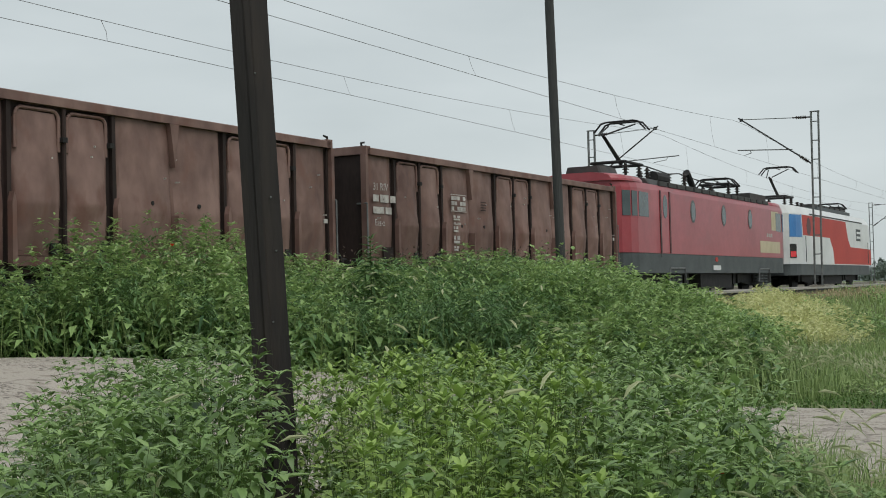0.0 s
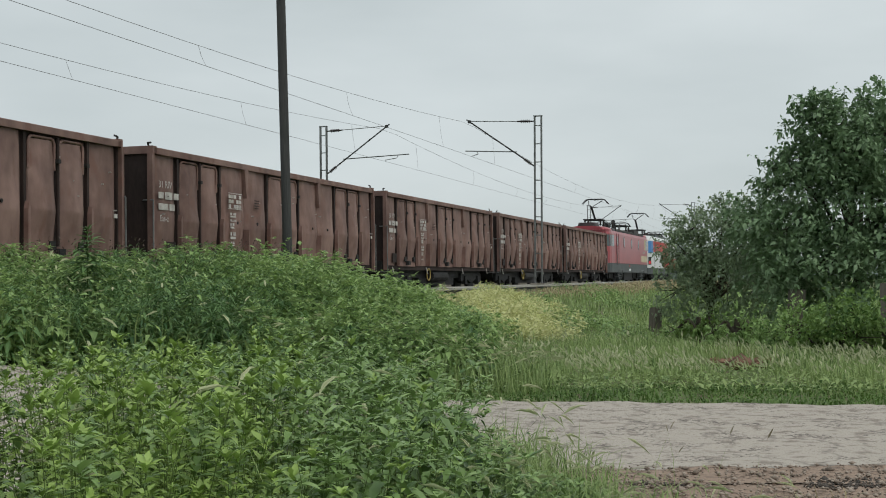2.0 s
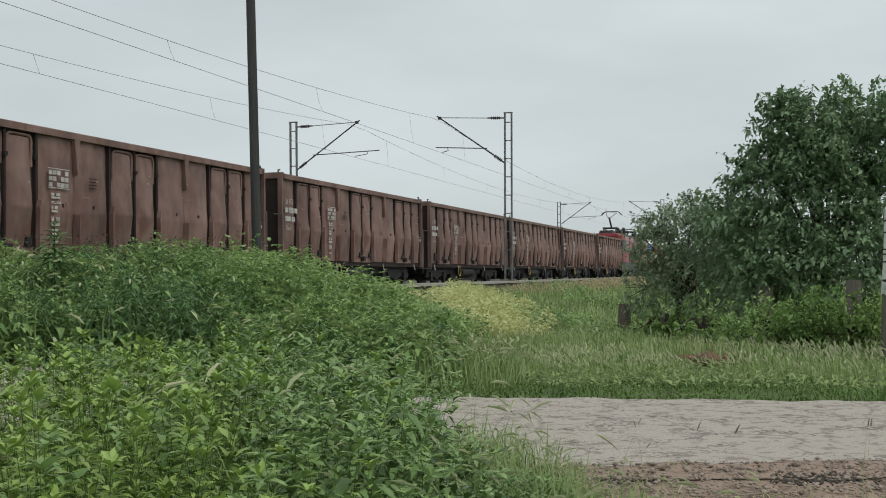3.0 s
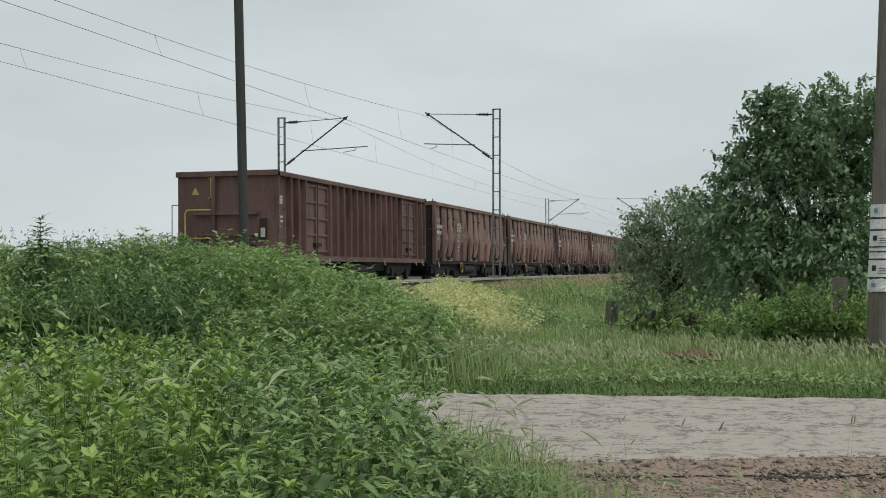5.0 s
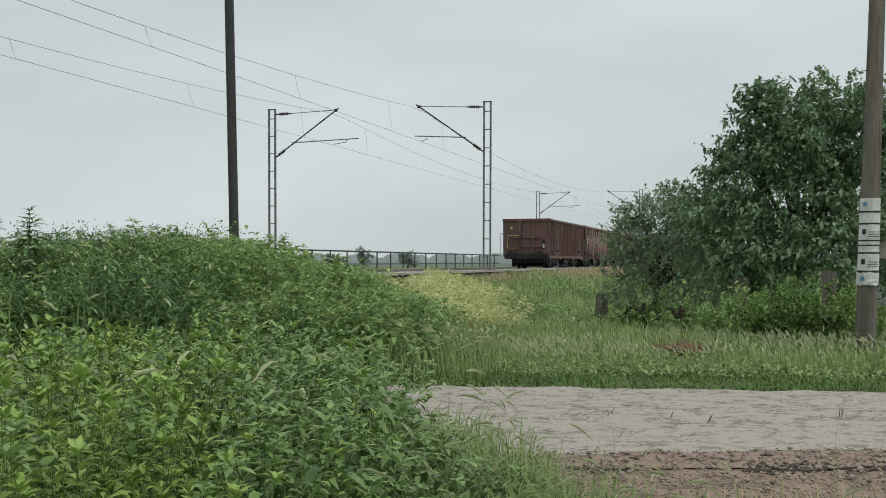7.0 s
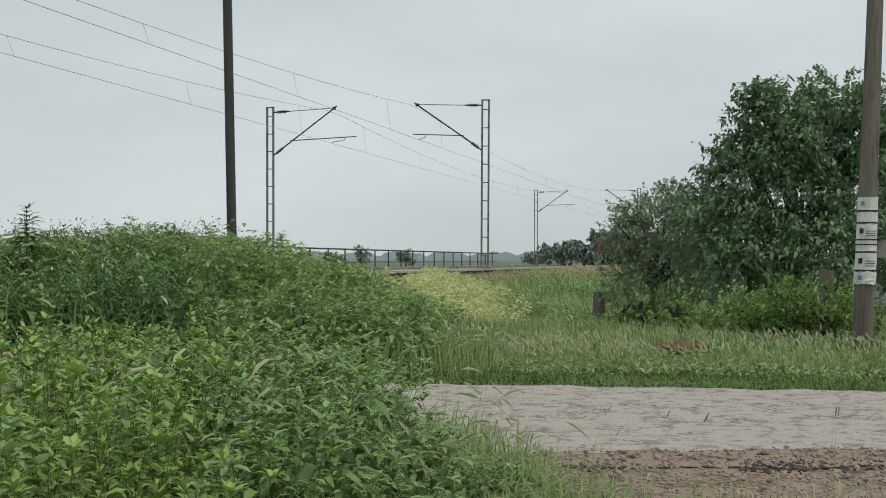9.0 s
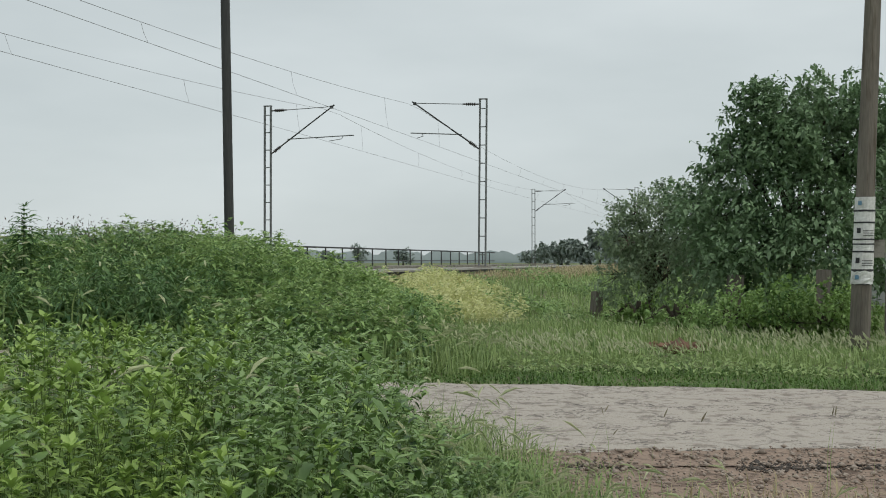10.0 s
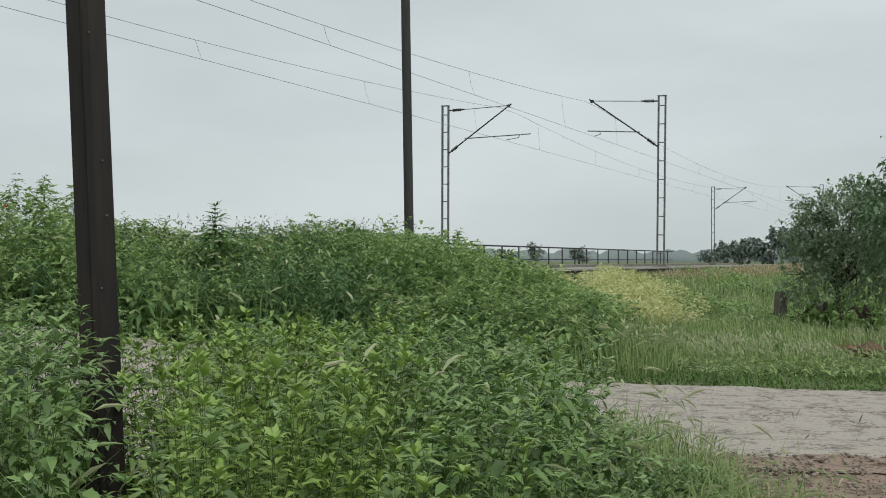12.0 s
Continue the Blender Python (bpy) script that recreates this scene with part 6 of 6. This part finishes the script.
        part("end_recess", box(B(), -0.95, 0.95, min(y, y + s * 0.02), max(y, y + s * 0.02), 1.75, 2.3), DEEPRED, l)
    part("cream_sign", box(B(), HW, HW + 0.006, 14.3, 17.3, 1.60, 2.05), CREAM, l, "large cream panel on the red side")
    part("cream_sign", box(B(), HW, HW + 0.006, 16.05, 17.15, 2.5, 3.25), CREAM, l, "small cream panel beside the cab window")
    for k in range(3):
        dash(l, 15.3 + 0.3 * k, 15.52 + 0.3 * k, 2.22, 2.36, HW + 0.006, STENCIL, "number_bar")
    part("emblem", prism(B(), oval(8.6, 1.28, 0.16, 0.08), "x", 1.49, 1.5), SIGNAL, l, "small red emblem on the frame")
    part("white_plate", box(B(), 1.49, 1.5, 8.2, 9.05, 0.92, 1.08), WHITE, l)
    for yb in (4.1, L - 4.1):
        bogie(l, yb, (-2.1, 0.0, 2.1), 0.62, 0.95)
        c = yb + 0.3
        for s in (1, -1):
            guard = part("spring_guard", bar_chain(B(), [(s * 1.5, c - 0.85, 0.5), (s * 1.5, c - 0.7, 0.97), (s * 1.5, c + 0.7, 0.97), (s * 1.5, c + 0.85, 0.5)], 0.03), GALV, l)
            for k in (-0.3, 0.3):
                for i in range(5):
                    part("spring_coil", rod(B(), (s * 1.36, c + k, 0.36 + 0.11 * i), (s * 1.36, c + k, 0.42 + 0.11 * i), 0.16, 0.16, 10), GREY, guard)
    part("transformer_tank", box(B(), -1.25, 1.25, 7.5, 11.2, 0.3, 0.81), GRIME, l)
    pantograph(l, 3.3, True)
    pantograph(l, 14.3, False, -1)
    part("roof_box", body_shell([(-0.65, 3.74), (0.65, 3.74), (0.55, 3.98), (-0.55, 3.98)], 0.5, 1.9, 0.3, 0.8, ROOF), ROOF, l)
    part("roof_box", box(B(), -0.8, 0.8, 15.6, 18.0, 3.742, 4.0), ROOF, l)
    for x, y, h in ((0.3, 5.2, 0.55), (0.3, 7.3, 0.5), (-0.2, 8.0, 0.45), (0.3, 9.0, 0.62), (-0.3, 6.2, 0.5), (0.2, 12.4, 0.4)):
        stack(l, x, y, h)
    part("breaker", rod(B(), (0.25, 9.4, 4.4), (0.25, 10.3, 3.8), 0.14, 0.1, 8), GRIME, l)
    part("roof_tank", rod(B(), (0.3, 5.7, 4.0), (0.3, 6.9, 4.0), 0.2, 0.2, 10), GRIME, l)
    part("roof_lead", bar_chain(B(), [(0.3, 4.0, 4.3), (0.3, 5.2, 4.3), (0.3, 7.3, 4.2), (0.1, 9.0, 4.35), (0.2, 12.4, 4.15), (0, 14.0, 4.25)], 0.022), GRIME, l)
    buffers(l, ((0.0, -1), (L, 1)))
    return l


def white_loco():
    """The leading locomotive: white, red and blue body, 18 m long, with four axles."""
    l = thing("white_red_locomotive", "modern electric locomotive in white, red and blue", "locomotive", "locomotives")
    L, HW = 18.0, 1.5
    shell = [(-HW, 1.2), (HW, 1.2), (HW, 3.35), (HW - 0.25, 3.72), (-HW + 0.25, 3.72), (-HW, 3.35)]
    part("body", body_shell(shell, 0.0, L, 1.3, 0.72, WHITE), WHITE, l)
    part("frame", body_shell([(-1.48, 0.72), (1.48, 0.72), (1.48, 1.195), (-1.48, 1.195)], 0.05, L - 0.05, 1.3, 0.72, GREY), GREY, l)
    for s in (1, -1):
        x = s * (HW + 0.004)
        part("red_panel", prism(B(), [(1.75, 2.45), (1.6, 3.33), (10.8, 3.33), (11.3, 2.5), (11.9, 2.1), (17.3, 2.06), (17.3, 1.24), (8.0, 1.24), (7.8, 1.9), (7.1, 2.45)], "x", s * HW, x), SIGNAL, l, "red side panel")
        part("blue_panel", prism(B(), [(1.31, 2.35), (1.31, 3.33), (1.5, 3.33), (1.62, 2.35)], "x", s * HW, x), BLUE, l, "blue side panel")
        part("blue_panel", slant_plate((s * 1.29, 0.208), (s * 1.437, 0.715), 2.35, 3.3, 0.01), BLUE, l, "blue cab corner")
        part("blue_panel", slant_plate((s * 1.437, 0.715), (s * 1.5, 1.3), 2.35, 3.3, 0.01), BLUE, l, "blue cab corner")
        corner = part("corner_lamp_housing", slant_plate((s * 1.29, 0.208), (s * 1.437, 0.715), 1.45, 2.05, 0.02), GRIME, l)
        part("corner_tail_lamp", slant_plate((s * 1.315, 0.22), (s * 1.44, 0.64), 1.5, 1.74, 0.014), LAMPRED, corner, "red tail lamp")
        part("crest", prism(B(), oval(2.85, 2.85, 0.42, 0.42, 8), "x", x, s * (HW + 0.008)), DEEPRED, l)
        for k in range(3):
            part("logo_bar", box(B(), min(x, s * (HW + 0.008)), max(x, s * (HW + 0.008)), 13.5, 14.5, 2.45 + 0.24 * k, 2.57 + 0.24 * k), GREY, l)
        part("logo_bar", box(B(), min(x, s * (HW + 0.008)), max(x, s * (HW + 0.008)), 13.35, 13.5, 2.45, 3.05), GREY, l)
        part("grille", box(B(), min(x, s * (HW + 0.01)), max(x, s * (HW + 0.01)), 3.0, 15.0, 3.37, 3.43), ROOF, l)
        for y in (2.0, 16.2):
            part("grab_rail", rod(B(), (s * (HW + 0.06), y, 1.3), (s * (HW + 0.06), y, 2.4), 0.016), GREY, l)
    for y, s in ((0.0, -1), (L, 1)):
        part("windscreen", box(B(), -0.98, 0.98, min(y, y + s * 0.012), max(y, y + s * 0.012), 2.45, 3.3), GLASS, l)
        for x in (-0.78, 0.78):
            lampbox = part("lamp_housing", box(B(), x - 0.24, x + 0.24, min(y, y + s * 0.03), max(y, y + s * 0.03), 1.42, 2.02), GRIME, l)
            part("tail_lamp", rod(B(), (x, y + s * 0.03, 1.58), (x, y + s * 0.05, 1.58), 0.13, 0.13, 12), LAMPRED, lampbox, "red tail lamp")
    part("roof_equipment", box(B(), -1.0, 1.0, 7.0, 14.5, 3.721, 3.95), GREY, l)
    for i in range(6):
        part("roof_pod", box(B(), -0.8, 0.8, 7.2 + 1.2 * i, 8.1 + 1.2 * i, 3.951, 4.1), ROOF, l)
    for x, y, h in ((0.4, 5.6, 0.4), (0.4, 6.4, 0.4), (-0.3, 6.0, 0.35)):
        stack(l, x, y, h)
    pantograph(l, 3.4, True)
    pantograph(l, 15.0, False, -1)
    for yb in (4.3, L - 4.3):
        bogie(l, yb, (-1.45, 1.45), 0.62, 0.9)
    part("transformer_tank", box(B(), -1.2, 1.2, 7.0, 11.0, 0.3, 0.71), GRIME, l)
    buffers(l, ((0.0, -1), (L, 1)))
    return l


SPEED = 22.235
TRAIN = []   # each vehicle with the place of its rear end as the film starts
first = open_wagon(1)
TRAIN.append((first, 20.03))
for k in range(1, 7):
    TRAIN.append((copy_thing(first, pose(NEAR_TRACK, 20.03 - 14.04 * k, RAIL)), 20.03 - 14.04 * k))
TRAIN.append((ribbed_wagon(), -80.1))
TRAIN.append((red_loco(), 33.55))
TRAIN.append((white_loco(), 53.15))


def motions():
    for vehicle, y in TRAIN:
        walk(vehicle, [(t, pose(NEAR_TRACK, y + SPEED * t, RAIL)) for t in (0.0, 4.0, 8.0, 12.0)])


motions()
